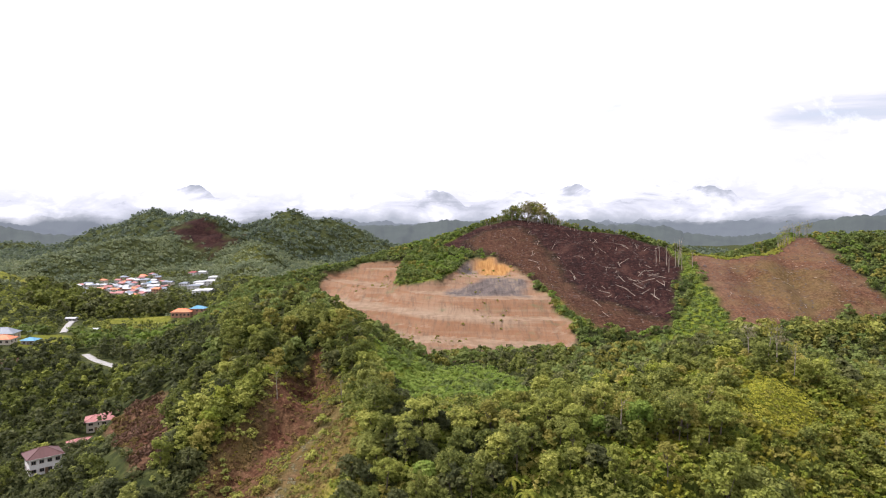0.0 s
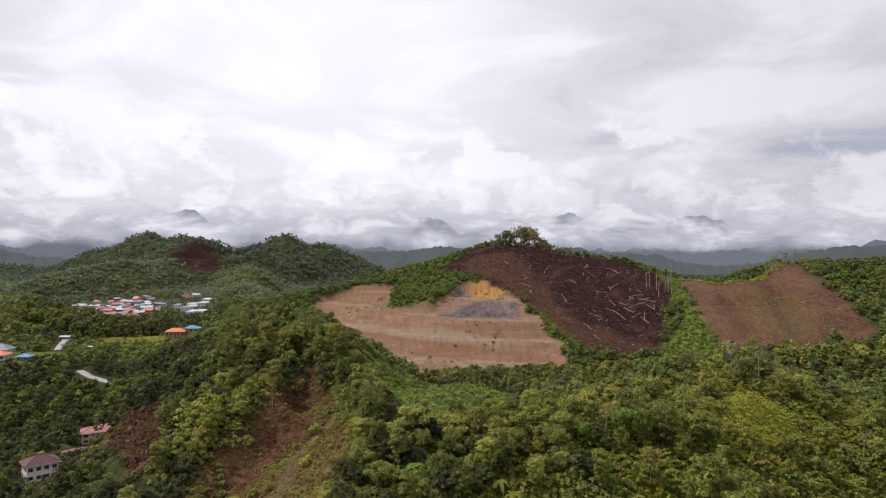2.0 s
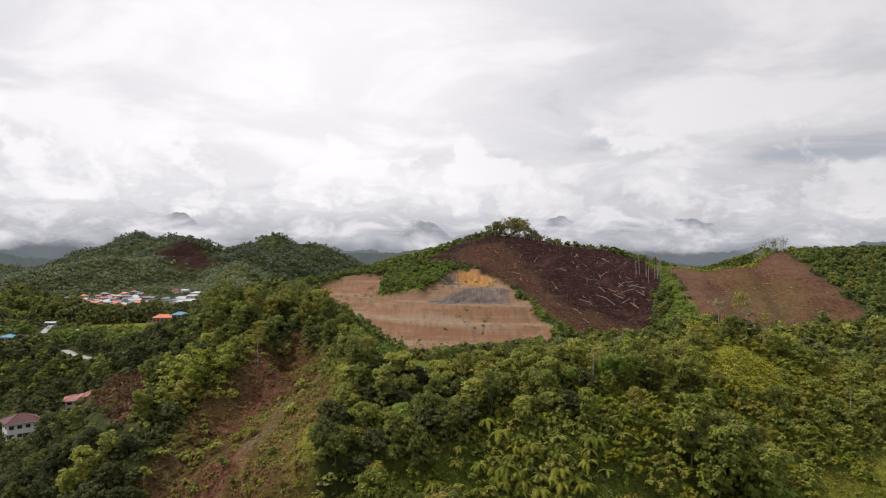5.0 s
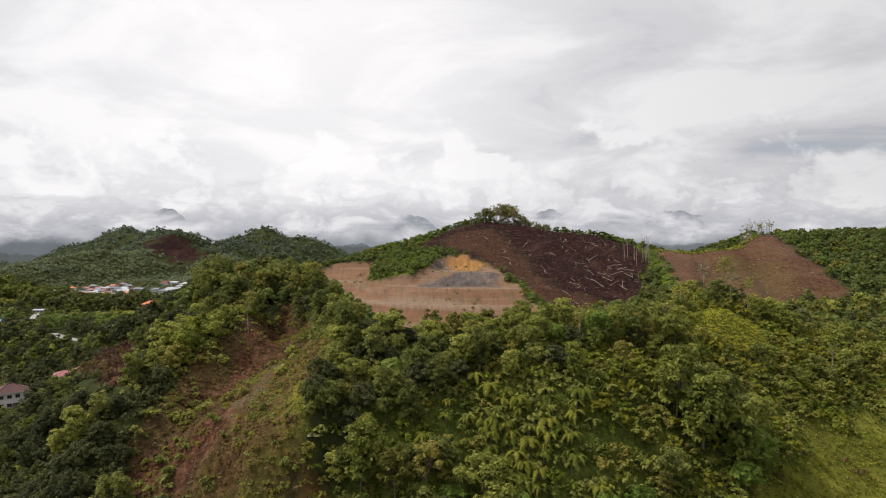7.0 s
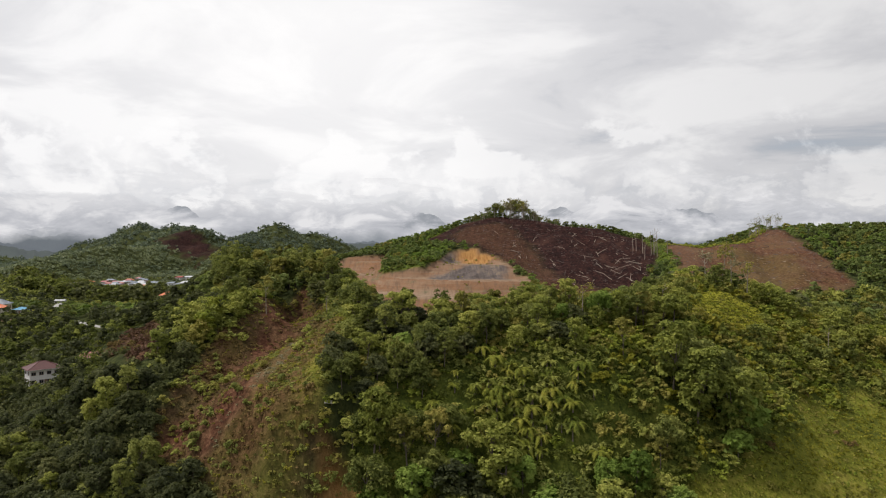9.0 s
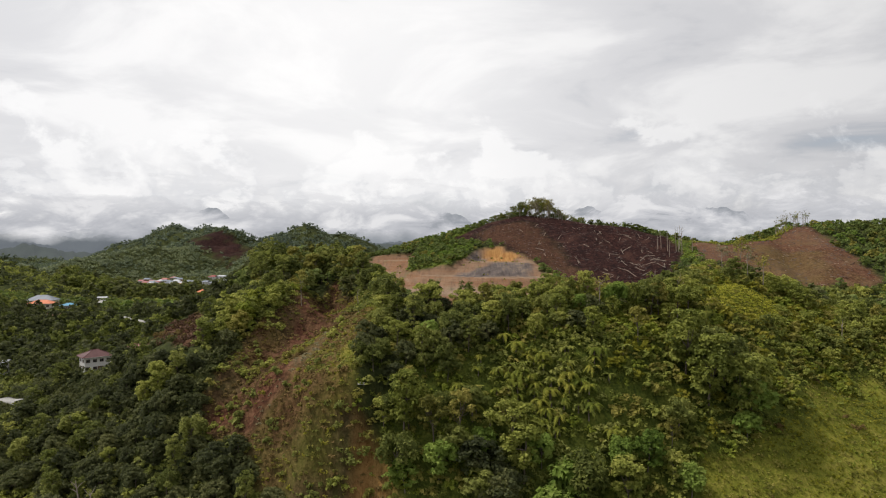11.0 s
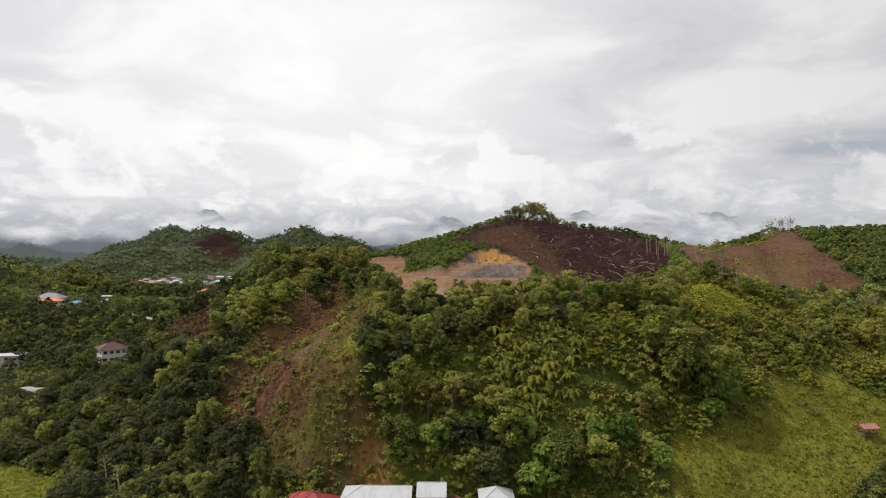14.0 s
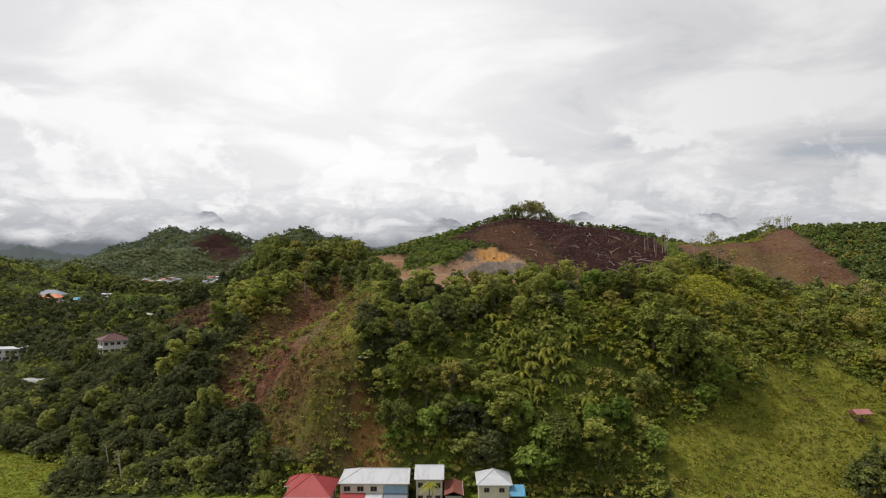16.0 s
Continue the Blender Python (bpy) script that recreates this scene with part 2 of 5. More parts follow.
def ground_material():
    """Forest floor, with grass, bare soils, ash and road where the plan lays them."""
    k = Mat("ground")
    p = k.position()
    big, mid, fine = k.noise(p, 0.035, 5.0), k.noise(p, 0.28, 5.0), k.noise(p, 1.7, 4.0)
    floor = k.ramp(mid, (0.32, (0.020, 0.026, 0.011)), (0.52, (0.042, 0.050, 0.017)), (0.70, (0.075, 0.080, 0.026)))
    a, b = k.attribute("cover_a"), k.attribute("cover_b")
    sa, sb = k.n.new("ShaderNodeSeparateColor"), k.n.new("ShaderNodeSeparateColor")
    k.l.new(a["Color"], sa.inputs[0])
    k.l.new(b["Color"], sb.inputs[0])
    # runnels down the cut slopes
    rill = k.noise(k.scaled(p, (0.55, 0.05, 0.12)), 1.0, 5.0, 0.6)
    grit = k.math("ADD", k.math("MULTIPLY", fine, 0.55), k.math("MULTIPLY", mid, 0.45))
    clod = k.noise(p, 0.62, 3.0, 0.6)
    red = k.ramp(k.math("ADD", k.math("MULTIPLY", grit, 0.42), k.math("ADD", k.math("MULTIPLY", clod, 0.42), k.math("MULTIPLY", rill, 0.16))), (0.38, (0.031, 0.013, 0.009)), (0.49, (0.086, 0.037, 0.022)), (0.60, (0.172, 0.089, 0.053)))
    layer = k.noise(k.scaled(p, (0.004, 0.003, 0.075)), 1.0, 5.0, 0.62)
    wash = k.noise(k.scaled(p, (0.30, 0.035, 0.10)), 1.0, 9.0, 0.72, 0.4)
    tan = k.mix(k.span(wash, 0.48, 0.68, 0.0, 0.75), k.ramp(layer, (0.34, (0.118, 0.069, 0.044)), (0.45, (0.212, 0.134, 0.086)), (0.55, (0.204, 0.108, 0.060)), (0.66, (0.240, 0.166, 0.112))), (0.108, 0.078, 0.056))
    tan = k.mix(k.span(k.noise(p, 0.07, 4.0), 0.58, 0.72, 0, 0.6), tan, (0.123, 0.130, 0.071))
    red = k.mix(k.span(k.noise(p, 0.045, 5.0, 0.6), 0.52, 0.68, 0, 0.5), red, (0.135, 0.095, 0.045))
    red = k.mix(k.span(k.noise(p, 0.6, 3.0), 0.60, 0.68, 0, 0.7), red, (0.032, 0.016, 0.011))
    # Paler level benches: dust, and a painted contrast where the sun shades little.
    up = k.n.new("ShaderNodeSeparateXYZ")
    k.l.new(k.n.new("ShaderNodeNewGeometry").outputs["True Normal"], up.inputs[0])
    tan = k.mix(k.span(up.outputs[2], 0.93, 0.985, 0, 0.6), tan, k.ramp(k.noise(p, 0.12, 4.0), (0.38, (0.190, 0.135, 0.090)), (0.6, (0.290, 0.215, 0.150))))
    ash = k.ramp(k.math("ADD", k.math("MULTIPLY", grit, 0.5), k.math("ADD", k.math("MULTIPLY", clod, 0.35), k.math("MULTIPLY", rill, 0.15))), (0.38, (0.006, 0.004, 0.004)), (0.49, (0.021, 0.010, 0.009)), (0.6, (0.066, 0.030, 0.024)))
    ash = k.mix(k.span(k.noise(p, 0.05, 5.0, 0.6), 0.54, 0.68, 0, 0.6), ash, (0.075, 0.038, 0.028))
    ash = k.mix(k.span(k.noise(p, 0.09, 4.0, 0.6), 0.56, 0.64, 0, 0.55), ash, (0.010, 0.007, 0.008))
    straw = k.ramp(k.math("ADD", k.math("MULTIPLY", big, 0.4), k.math("MULTIPLY", grit, 0.6)), (0.38, (0.066, 0.074, 0.014)), (0.5, (0.132, 0.138, 0.020)), (0.6, (0.205, 0.185, 0.038)))
    lush = k.ramp(grit, (0.38, (0.046, 0.066, 0.010)), (0.5, (0.105, 0.135, 0.017)), (0.62, (0.19, 0.205, 0.030)))
    shale = k.ramp(k.math("ADD", k.math("MULTIPLY", k.noise(p, 0.09, 5.0, 0.6), 0.7), k.math("MULTIPLY", rill, 0.3)), (0.36, (0.052, 0.047, 0.047)), (0.5, (0.105, 0.092, 0.088)), (0.62, (0.19, 0.150, 0.118)))
    clay = k.ramp(rill, (0.34, (0.230, 0.108, 0.036)), (0.64, (0.346, 0.194, 0.072)))
    verge = k.ramp(fine, (0.35, (0.075, 0.080, 0.030)), (0.65, (0.130, 0.120, 0.055)))
    c = k.mix(a["Alpha"], floor, straw)
    c = k.mix(sb.outputs[0], c, lush)
    c = k.mix(sa.outputs[0], c, red)
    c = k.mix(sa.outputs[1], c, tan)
    c = k.mix(sb.outputs[1], c, shale)
    c = k.mix(sb.outputs[2], c, clay)
    c = k.mix(sa.outputs[2], c, ash)
    c = k.mix(k.math("MULTIPLY", b["Alpha"], 0.6), c, verge)
    k.p.inputs["Specular IOR Level"].default_value = 0.04
    return k.done(c, 1.0, k.math("ADD", k.math("MULTIPLY", fine, 0.4), k.math("ADD", rill, mid)), 0.8, 1.1)


GROUND = ground_material()


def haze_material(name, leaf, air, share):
    """Far hills: dull green woods with damp haze mixed in as a flat glow."""
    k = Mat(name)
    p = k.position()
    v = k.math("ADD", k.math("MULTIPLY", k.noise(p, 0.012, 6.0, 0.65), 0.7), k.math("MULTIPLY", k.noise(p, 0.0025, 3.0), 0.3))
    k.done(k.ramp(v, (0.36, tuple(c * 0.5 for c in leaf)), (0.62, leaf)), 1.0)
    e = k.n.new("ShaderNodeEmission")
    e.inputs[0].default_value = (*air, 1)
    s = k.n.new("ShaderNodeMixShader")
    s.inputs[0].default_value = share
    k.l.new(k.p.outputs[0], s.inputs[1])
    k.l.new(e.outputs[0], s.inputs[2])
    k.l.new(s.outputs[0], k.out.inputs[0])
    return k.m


def mist_material():
    """Low cloud on the far mountains: thick below, torn along its upper edge."""
    k = Mat("mist")
    p = k.position()
    z = k.n.new("ShaderNodeSeparateXYZ")
    k.l.new(p, z.inputs[0])
    body = k.noise(k.scaled(p, (0.0032, 0.0032, 0.0085)), 1.0, 9.0, 0.6, 0.4)
    height = k.span(z.outputs[2], 130.0, 340.0, 0.0, 1.0)
    low = k.span(k.math("ADD", z.outputs[2], k.math("MULTIPLY", k.noise(k.scaled(p, (0.0035, 0.0035, 0.004)), 1.0, 6.0), 190.0)), 165.0, 225.0, 0.0, 1.0)
    a = k.math("SUBTRACT", k.math("MULTIPLY", body, 1.9), k.math("MULTIPLY", height, 0.62))
    a = k.math("MULTIPLY", k.span(a, 0.42, 0.72), low, True)
    e = k.n.new("ShaderNodeEmission")
    k.l.new(k.ramp(body, (0.36, (0.40, 0.415, 0.45)), (0.50, (0.55, 0.56, 0.59)), (0.62, (0.78, 0.78, 0.79))), e.inputs[0])
    t = k.n.new("ShaderNodeBsdfTransparent")
    s = k.n.new("ShaderNodeMixShader")
    k.l.new(a, s.inputs[0])
    k.l.new(t.outputs[0], s.inputs[1])
    k.l.new(e.outputs[0], s.inputs[2])
    k.l.new(s.outputs[0], k.out.inputs[0])
    return k.m


WALL_WHITE = plain("white_plaster", (0.68, 0.66, 0.64), 0.85, 0.18)
WALL_CREAM = plain("cream_plaster", (0.60, 0.55, 0.46), 0.85, 0.2)
WALL_BLUE = plain("pale_blue_plaster", (0.24, 0.36, 0.45), 0.85, 0.2)
WALL_ORANGE = plain("orange_plaster", (0.42, 0.23, 0.15), 0.85, 0.25)
WALL_GREY = plain("grey_render", (0.38, 0.36, 0.34), 0.9, 0.3)
TIMBER = plain("timber", (0.20, 0.13, 0.08), 0.8, 0.4)
TARMAC = plain("road_surface", (0.36, 0.35, 0.33), 0.9, 0.3, 0.6)
CONCRETE = plain("concrete", (0.42, 0.40, 0.37), 0.9, 0.3)
ROOF_WHITE = roofing("white_metal_roof", (0.47, 0.48, 0.50))
ROOF_GREY = roofing("grey_metal_roof", (0.20, 0.225, 0.26))
ROOF_RED = roofing("red_metal_roof", (0.30, 0.055, 0.055))
ROOF_PINK = roofing("faded_red_roof", (0.36, 0.15, 0.14))
ROOF_MAROON = roofing("maroon_roof", (0.10, 0.043, 0.040))
ROOF_ORANGE = roofing("orange_tile_roof", (0.62, 0.20, 0.09))
ROOF_BLUE = roofing("blue_metal_roof", (0.10, 0.28, 0.42))
ROOF_RUST = roofing("rusty_roof", (0.20, 0.075, 0.055))
PANE = Mat("window_pane").done((0.02, 0.025, 0.03), 0.12)
FRAME = plain("window_frame", (0.30, 0.22, 0.19), 0.6, 0.2)
# ---------------------------------------------------------------- the land
def hash2(ix, iy, seed):
    """Repeatable random numbers from 0 to 1 on a whole-number lattice."""
    h = (ix.astype(np.int64) * 374761393 + iy.astype(np.int64) * 668265263 + seed * 974634777) & 0xFFFFFFFF
    h = ((h ^ (h >> 13)) * 1274126177) & 0xFFFFFFFF
    return ((h ^ (h >> 16)) & 0xFFFFFF) / float(0xFFFFFF)


def lattice(x, y, size, seed=0):
    """Smooth noise from -1 to 1 with bumps of about that size."""
    u, v = np.asarray(x, float) / size, np.asarray(y, float) / size
    iu, iv = np.floor(u), np.floor(v)
    fu, fv = u - iu, v - iv
    fu, fv = fu * fu * (3 - 2 * fu), fv * fv * (3 - 2 * fv)
    a, b = hash2(iu, iv, seed), hash2(iu + 1, iv, seed)
    c, d = hash2(iu, iv + 1, seed), hash2(iu + 1, iv + 1, seed)
    return 2 * ((a + (b - a) * fu) * (1 - fv) + (c + (d - c) * fu) * fv) - 1


def rough(x, y, size, seed=0, octaves=4):
    total, weight = 0.0, 1.0
    for n in range(octaves):
        total = total + weight * lattice(x + 31.7 * n, y - 17.3 * n, size / 2 ** n, seed + n)
        weight *= 0.5
    return total / 1.9


def along(x, y, line):
    """The least distance to a polyline of x, y, z, and the height of the line there."""
    best, high = np.full(np.shape(x), 1e9), np.zeros(np.shape(x))
    for (ax, ay, az), (bx, by, bz) in zip(line, line[1:]):
        dx, dy = bx - ax, by - ay
        t = np.clip(((x - ax) * dx + (y - ay) * dy) / (dx * dx + dy * dy), 0, 1)
        d = np.hypot(x - ax - t * dx, y - ay - t * dy)
        high = np.where(d < best, az + t * (bz - az), high)
        best = np.minimum(best, d)
    return best, high


def inside(x, y, corners):
    """Signed distance to a polygon in the plan: above zero within it."""
    odd, best = np.zeros(np.shape(x), bool), np.full(np.shape(x), 1e9)
    for (ax, ay), (bx, by) in zip(corners, corners[1:] + corners[:1]):
        dx, dy = bx - ax, by - ay
        t = np.clip(((x - ax) * dx + (y - ay) * dy) / (dx * dx + dy * dy), 0, 1)
        best = np.minimum(best, np.hypot(x - ax - t * dx, y - ay - t * dy))
        odd ^= ((ay > y) != (by > y)) & (x < dx * (y - ay) / (dy if dy else 1e-9) + ax)
    return np.where(odd, best, -best)


# Ridges: slope, roundness, crest line.
RIDGES = [
    (0.78, 5, [(-22, 203, 27), (10, 184, 21), (36, 194, 28), (66, 194, 26), (97, 207, 34), (122, 205, 22), (150, 217, 10), (180, 236, 14), (230, 250, 20)]),
    (0.20, 6, [(-10, 200, 23), (4, 236, 20), (2, 300, 12), (30, 400, 0)]),
    (0.42, 6, [(97, 207, 33), (112, 238, 34), (88, 330, 17), (120, 410, 2)]),
    (0.30, 8, [(112, 238, 34), (150, 330, 20), (178, 430, 7), (235, 440, 7), (300, 440, 6)]),
    (0.80, 3, [(-22, 205, 28), (-28, 196, 25.5), (-31, 182, 21), (-32, 166, 16.5), (-33, 156, 11), (-30, 147, 0)]),
    (0.55, 4, [(-28, 198, 25), (-46, 192, 14.5), (-52, 170, 2), (-54, 152, -10)]),
    (0.46, 5, [(-62, 240, 30), (-72, 222, 25), (-81, 198, 15.5), (-88, 172, -4)]),
    (0.90, 5, [(-72, 226, 25), (-91, 221, 20.5), (-105, 239, 15), (-117, 262, 9.0), (-110, 292, 15)]),
    (0.50, 5, [(-86, 222, 20), (-92, 206, 16), (-99, 196, 6)]),
    (0.70, 4, [(-22, 205, 28), (-28, 232, 26), (-38, 262, 29), (-50, 288, 34)]),
    (0.55, 5, [(-62, 240, 30), (-72, 258, 32), (-86, 286, 36), (-84, 330, 39), (-84, 372, 41)]),
    (0.78, 8, [(-50, 288, 34), (-60, 332, 40), (-84, 372, 41), (-110, 420, 33)]),
    (0.42, 10, [(-110, 420, 32), (-150, 560, 22), (-172, 650, 22), (-240, 800, 16), (-330, 1150, 14), (-400, 1400, 30), (-420, 1620, 70), (-400, 1760, 84), (-330, 1850, 76)]),
    (0.34, 8, [(-140, 730, 30), (-45, 730, 41), (-14, 742, 52), (22, 765, 66), (78, 788, 85), (112, 768, 83), (150, 732, 74), (187, 712, 69), (214, 672, 59), (232, 645, 52), (260, 612, 51), (300, 612, 53), (350, 655, 67), (440, 662, 70), (620, 690, 76), (900, 800, 80)]),
    (0.40, 8, [(350, 655, 66), (335, 580, 48), (318, 505, 14), (312, 450, 4)]),
    (0.26, 30, [(60, 750, 70), (44, 655, 43), (32, 560, 18), (30, 490, -3)]),
    (0.25, 25, [(-50, 722, 40), (-68, 620, 21), (-60, 540, 6)]),
    (0.26, 8, [(36, 194, 27), (50, 300, 15), (62, 352, 12), (70, 390, 4)]),
    (0.36, 8, [(440, 660, 70), (410, 560, 46), (370, 480, 20), (330, 400, 10)]),
    (0.40, 6, [(78, 788, 84), (72, 690, 58), (86, 600, 24), (98, 520, 0)]),
    (0.45, 5, [(216, 668, 57), (222, 640, 49), (212, 590, 34), (196, 520, 4)]),
    (0.30, 8, [(-172, 650, 20), (-225, 660, 12), (-270, 730, 3)]),
    (0.40, 15, [(-400, 1400, 28), (-470, 1480, 56), (-560, 1600, 74), (-880, 1990, 84), (-1040, 2020, 24), (-1500, 2000, 5)]),
    (0.35, 15, [(-560, 1600, 66), (-610, 1300, 34), (-650, 1100, 18), (-660, 960, 2)]),
    (0.30, 10, [(-390, 540, 22), (-480, 620, 40), (-620, 700, 46), (-800, 900, 60)]),
    (0.28, 10, [(-250, 360, 6), (-330, 420, 14), (-420, 470, 24), (-520, 480, 34)]),
]
# Hollows worn into the cleared slopes: width, and a line of x, y, depth.
HOLLOWS = [
    (11, [(262, 606, 2), (258, 570, 6), (252, 530, 6), (246, 490, 4)]),
    (9, [(318, 622, 2), (302, 580, 5), (290, 540, 6), (280, 490, 4)]),
    (9, [(160, 715, 2), (164, 660, 5), (172, 600, 5), (168, 540, 3)]),
]
# Valley floors: x, y, height.
FLOORS = [(0, 110, -24), (-150, 185, -25), (-152, 285, -9), (120, 130, -20), (0, -200, -26), (-190, 300, -6), (-215, 395, 2), (-280, 450, 6), (-250, 520, 2),
          (-400, 800, -5), (-330, 640, -3), (-480, 980, -7), (40, 470, -9), (150, 480, -10), (250, 430, -4), (-80, 640, 2), (0, 1100, -15), (-700, 1400, 0), (600, 300, 0)]


# Foot of the slope over the row of houses: x, y, slope of the face.
FOOT = [(-500, 330, 0.3), (-260, 230, 0.3), (-200, 205, 0.35), (-144, 192, 0.5), (-112, 170, 0.7), (-84, 151, 0.95), (-52, 141, 1.05), (-43, 139, 1.3), (-38, 137, 1.8), (-27, 137, 1.8), (-20, 140, 1.4), (-10, 139, 1.35), (45, 139, 1.35),
        (73, 139, 1.0), (100, 142, 0.74), (124, 148, 0.54), (150, 158, 0.53), (260, 170, 0.5), (500, 200, 0.4)]


def land(x, y):
    """Height of the bare ground."""
    x, y = np.asarray(x, float), np.asarray(y, float)
    wx, wy = x + 5 * rough(x, y, 60, 5), y + 5 * rough(x, y, 60, 9)
    weight, base = 0.0, 0.0
    for fx, fy, fz in FLOORS:
        w = 1.0 / ((x - fx) ** 2 + (y - fy) ** 2 + 900.0) ** 1.5
        weight, base = weight + w, base + w * fz
    base = base / weight
    soft = 2.5
    total = np.ones(np.shape(x))
    for slope, r, line in RIDGES:
        rise = np.full(np.shape(x), -1e9)
        for piece in zip(line, line[1:]):
            d, high = along(wx, wy, piece)
            rise = np.maximum(rise, high - slope * (np.sqrt(d * d + r * r) - r))
        total = total + np.exp(np.clip((rise - base) / soft, -40, 60))
    h = base + soft * np.log(total)
    fx, fy, fs = (np.array(c, float) for c in zip(*FOOT))
    face = np.maximum(y + 3 * rough(x, y, 35, 77) - np.interp(x, fx, fy), -30) * np.interp(x, fx, fs) - 20
    h = -2.0 * np.log(np.exp(-np.clip(h, -40, 200) / 2.0) + np.exp(-np.clip(face, -22, 200) / 2.0))
    cut, deep = along(x + 2 * rough(x, y, 18, 73), y, [(-53, 272, 4), (-53, 256, 7.5), (-52, 242, 6.5), (-51, 228, 2.5), (-55, 208, 2.5), (-61, 190, 3.5), (-66, 172, 4), (-69, 158, 1)])
    h = h - deep * np.exp(-(cut / 7.0) ** 2)
    for wide, line in HOLLOWS:
        cut, deep = along(x + 3 * rough(x, y, 25, 75), y, line)
        h = h - deep * np.exp(-(cut / wide) ** 2)
    far = np.clip((np.hypot(x, y) - 300) / 900, 0, 1)
    up = np.clip((h - base) / 12, 0, 1)
    h = h + up * np.clip((y - 850) / 500, 0, 1) * (62 * (0.36 - np.abs(rough(x, y, 230, 37))) + 16 * rough(x, y, 70, 39))
    return h + up * (1.0 * rough(x, y, 22, 21) + 6.0 * far * rough(x, y, 160, 33)) + 0.5 * rough(x, y, 9, 41)

# Covers in the plan.
SLIDE = [(-28, 204), (-34, 232), (-39, 256), (-54, 280), (-63, 262), (-66, 236), (-67, 212), (-68, 190), (-72, 175), (-66, 166), (-57, 154), (-51, 146), (-40, 141), (-18, 141), (-15, 147), (-20, 151), (-29, 154), (-30, 160), (-31, 176), (-27, 191)]
GULLY = [(-45, 240), (-52, 270), (-60, 256), (-62, 237), (-62, 217), (-64, 190), (-71, 174), (-64, 168), (-54, 178), (-50, 200), (-43, 226)]
RIB = [(-36, 244), (-42, 222), (-46, 195), (-49, 168), (-57, 160), (-52, 146), (-28, 142), (-28, 156), (-31, 176), (-27, 192), (-28, 204)]
BANK = [(-121, 264), (-110, 263), (-99, 245), (-89, 218), (-82, 200), (-90, 195), (-106, 222), (-115, 236), (-128, 253)]
DEBRIS = [(24, 722), (50, 750), (86, 748), (102, 700), (108, 630), (116, 575), (150, 535), (168, 505), (140, 488), (110, 498), (92, 560), (72, 625), (52, 668)]
SCAR_HEART = [(262, 590), (300, 600), (325, 560), (310, 500), (270, 480), (245, 520)]
CREST = [(-33, 238, 0), (-40, 222, 0), (-43, 200, 0), (-44, 184, 0), (-48, 168, 0), (-56, 163, 0)]
SEAM = [(-30, 156, 0), (-31, 176, 0), (-27, 192, 0), (-28, 206, 0)]
KNOLL = [(83, 199), (91, 216), (105, 226), (123, 233), (121, 221), (109, 208), (96, 197)]
HILLSIDE = [(-22, 137), (40, 137), (190, 150), (190, 232), (120, 252), (70, 215), (-8, 200)]
FIELD = [(60, 147), (64, 132), (84, 100), (130, 90), (186, 128), (166, 164), (148, 188), (138, 200), (128, 197), (109, 184), (98, 168), (80, 157), (64, 154)]
DIG = [(-128, 722), (-75, 735), (-38, 734), (-43, 690), (-47, 640), (-30, 612), (-6, 606), (12, 640), (30, 672), (52, 664), (72, 615), (86, 560), (96, 490), (84, 436), (46, 414), (4, 436), (-36, 470), (-70, 505), (-104, 590), (-128, 660)]
BURN = [(-2, 735), (40, 775), (110, 772), (150, 738), (190, 716), (222, 662), (216, 605), (196, 560), (170, 500), (130, 490), (104, 520), (92, 560), (72, 625), (52, 668), (30, 690)]
SCAR = [(236, 640), (262, 616), (300, 616), (345, 662), (362, 655), (356, 600), (345, 545), (335, 500), (316, 488), (300, 502), (280, 478), (254, 492), (234, 474), (213, 490), (218, 530), (226, 590)]
LUSH = [[(-48, 734), (-14, 742), (20, 764), (34, 762), (2, 730), (6, 690), (12, 640), (-6, 606), (-30, 612), (-46, 640)],
        [(222, 660), (238, 640), (226, 590), (216, 520), (208, 470), (186, 430), (140, 425), (126, 470), (166, 492), (198, 530), (210, 565), (216, 605)],
        [(-14, 214), (0, 206), (22, 214), (34, 250), (32, 330), (20, 390), (-20, 410), (-34, 350), (-37, 296), (-24, 262)],
        [(84, 560), (96, 490), (114, 496), (100, 560), (80, 610)]]
MEADOW = [(-292, 602), (-236, 596), (-226, 556), (-262, 540), (-300, 560)]
PADDOCK = [(-300, 480), (-262, 482), (-246, 455), (-268, 428), (-305, 440)]
LAWN = [(-230, 178), (-142, 173), (-112, 158), (-100, 110), (-240, 110)]
HAMLET = [(-455, 640), (-292, 650), (-252, 780), (-250, 945), (-380, 1090), (-445, 1180), (-545, 1140), (-575, 960), (-520, 780)]
YARD = [(-680, 980), (-590, 965), (-520, 870), (-495, 790), (-560, 770), (-650, 850)]
TERRACE = [(-70, 136), (-10, 137), (34, 137), (40, 110), (20, 70), (-60, 60)]
SCORCH = [(-620, 1590), (-530, 1585), (-455, 1490), (-440, 1400), (-475, 1345), (-545, 1385), (-590, 1470)]
ROADS = [[(-312, 562, 0), (-297, 526, 0), (-282, 495, 0)], [(-226, 422, 0), (-209, 403, 0), (-190, 388, 0)], [(-172, 229, 0), (-167, 224.5, 0), (-161, 222, 0)], [(-462, 985, 0), (-452, 930, 0), (-448, 880, 0)]]


def soft(x, y, corners, edge=3.0, wild=5.0, seed=0):
    """How far a place lies within an outline that wanders: 0 outside, 1 inside."""
    return np.clip((inside(x, y, corners) + wild * rough(x, y, 14, 60 + seed)) / edge + 0.5, 0, 1)


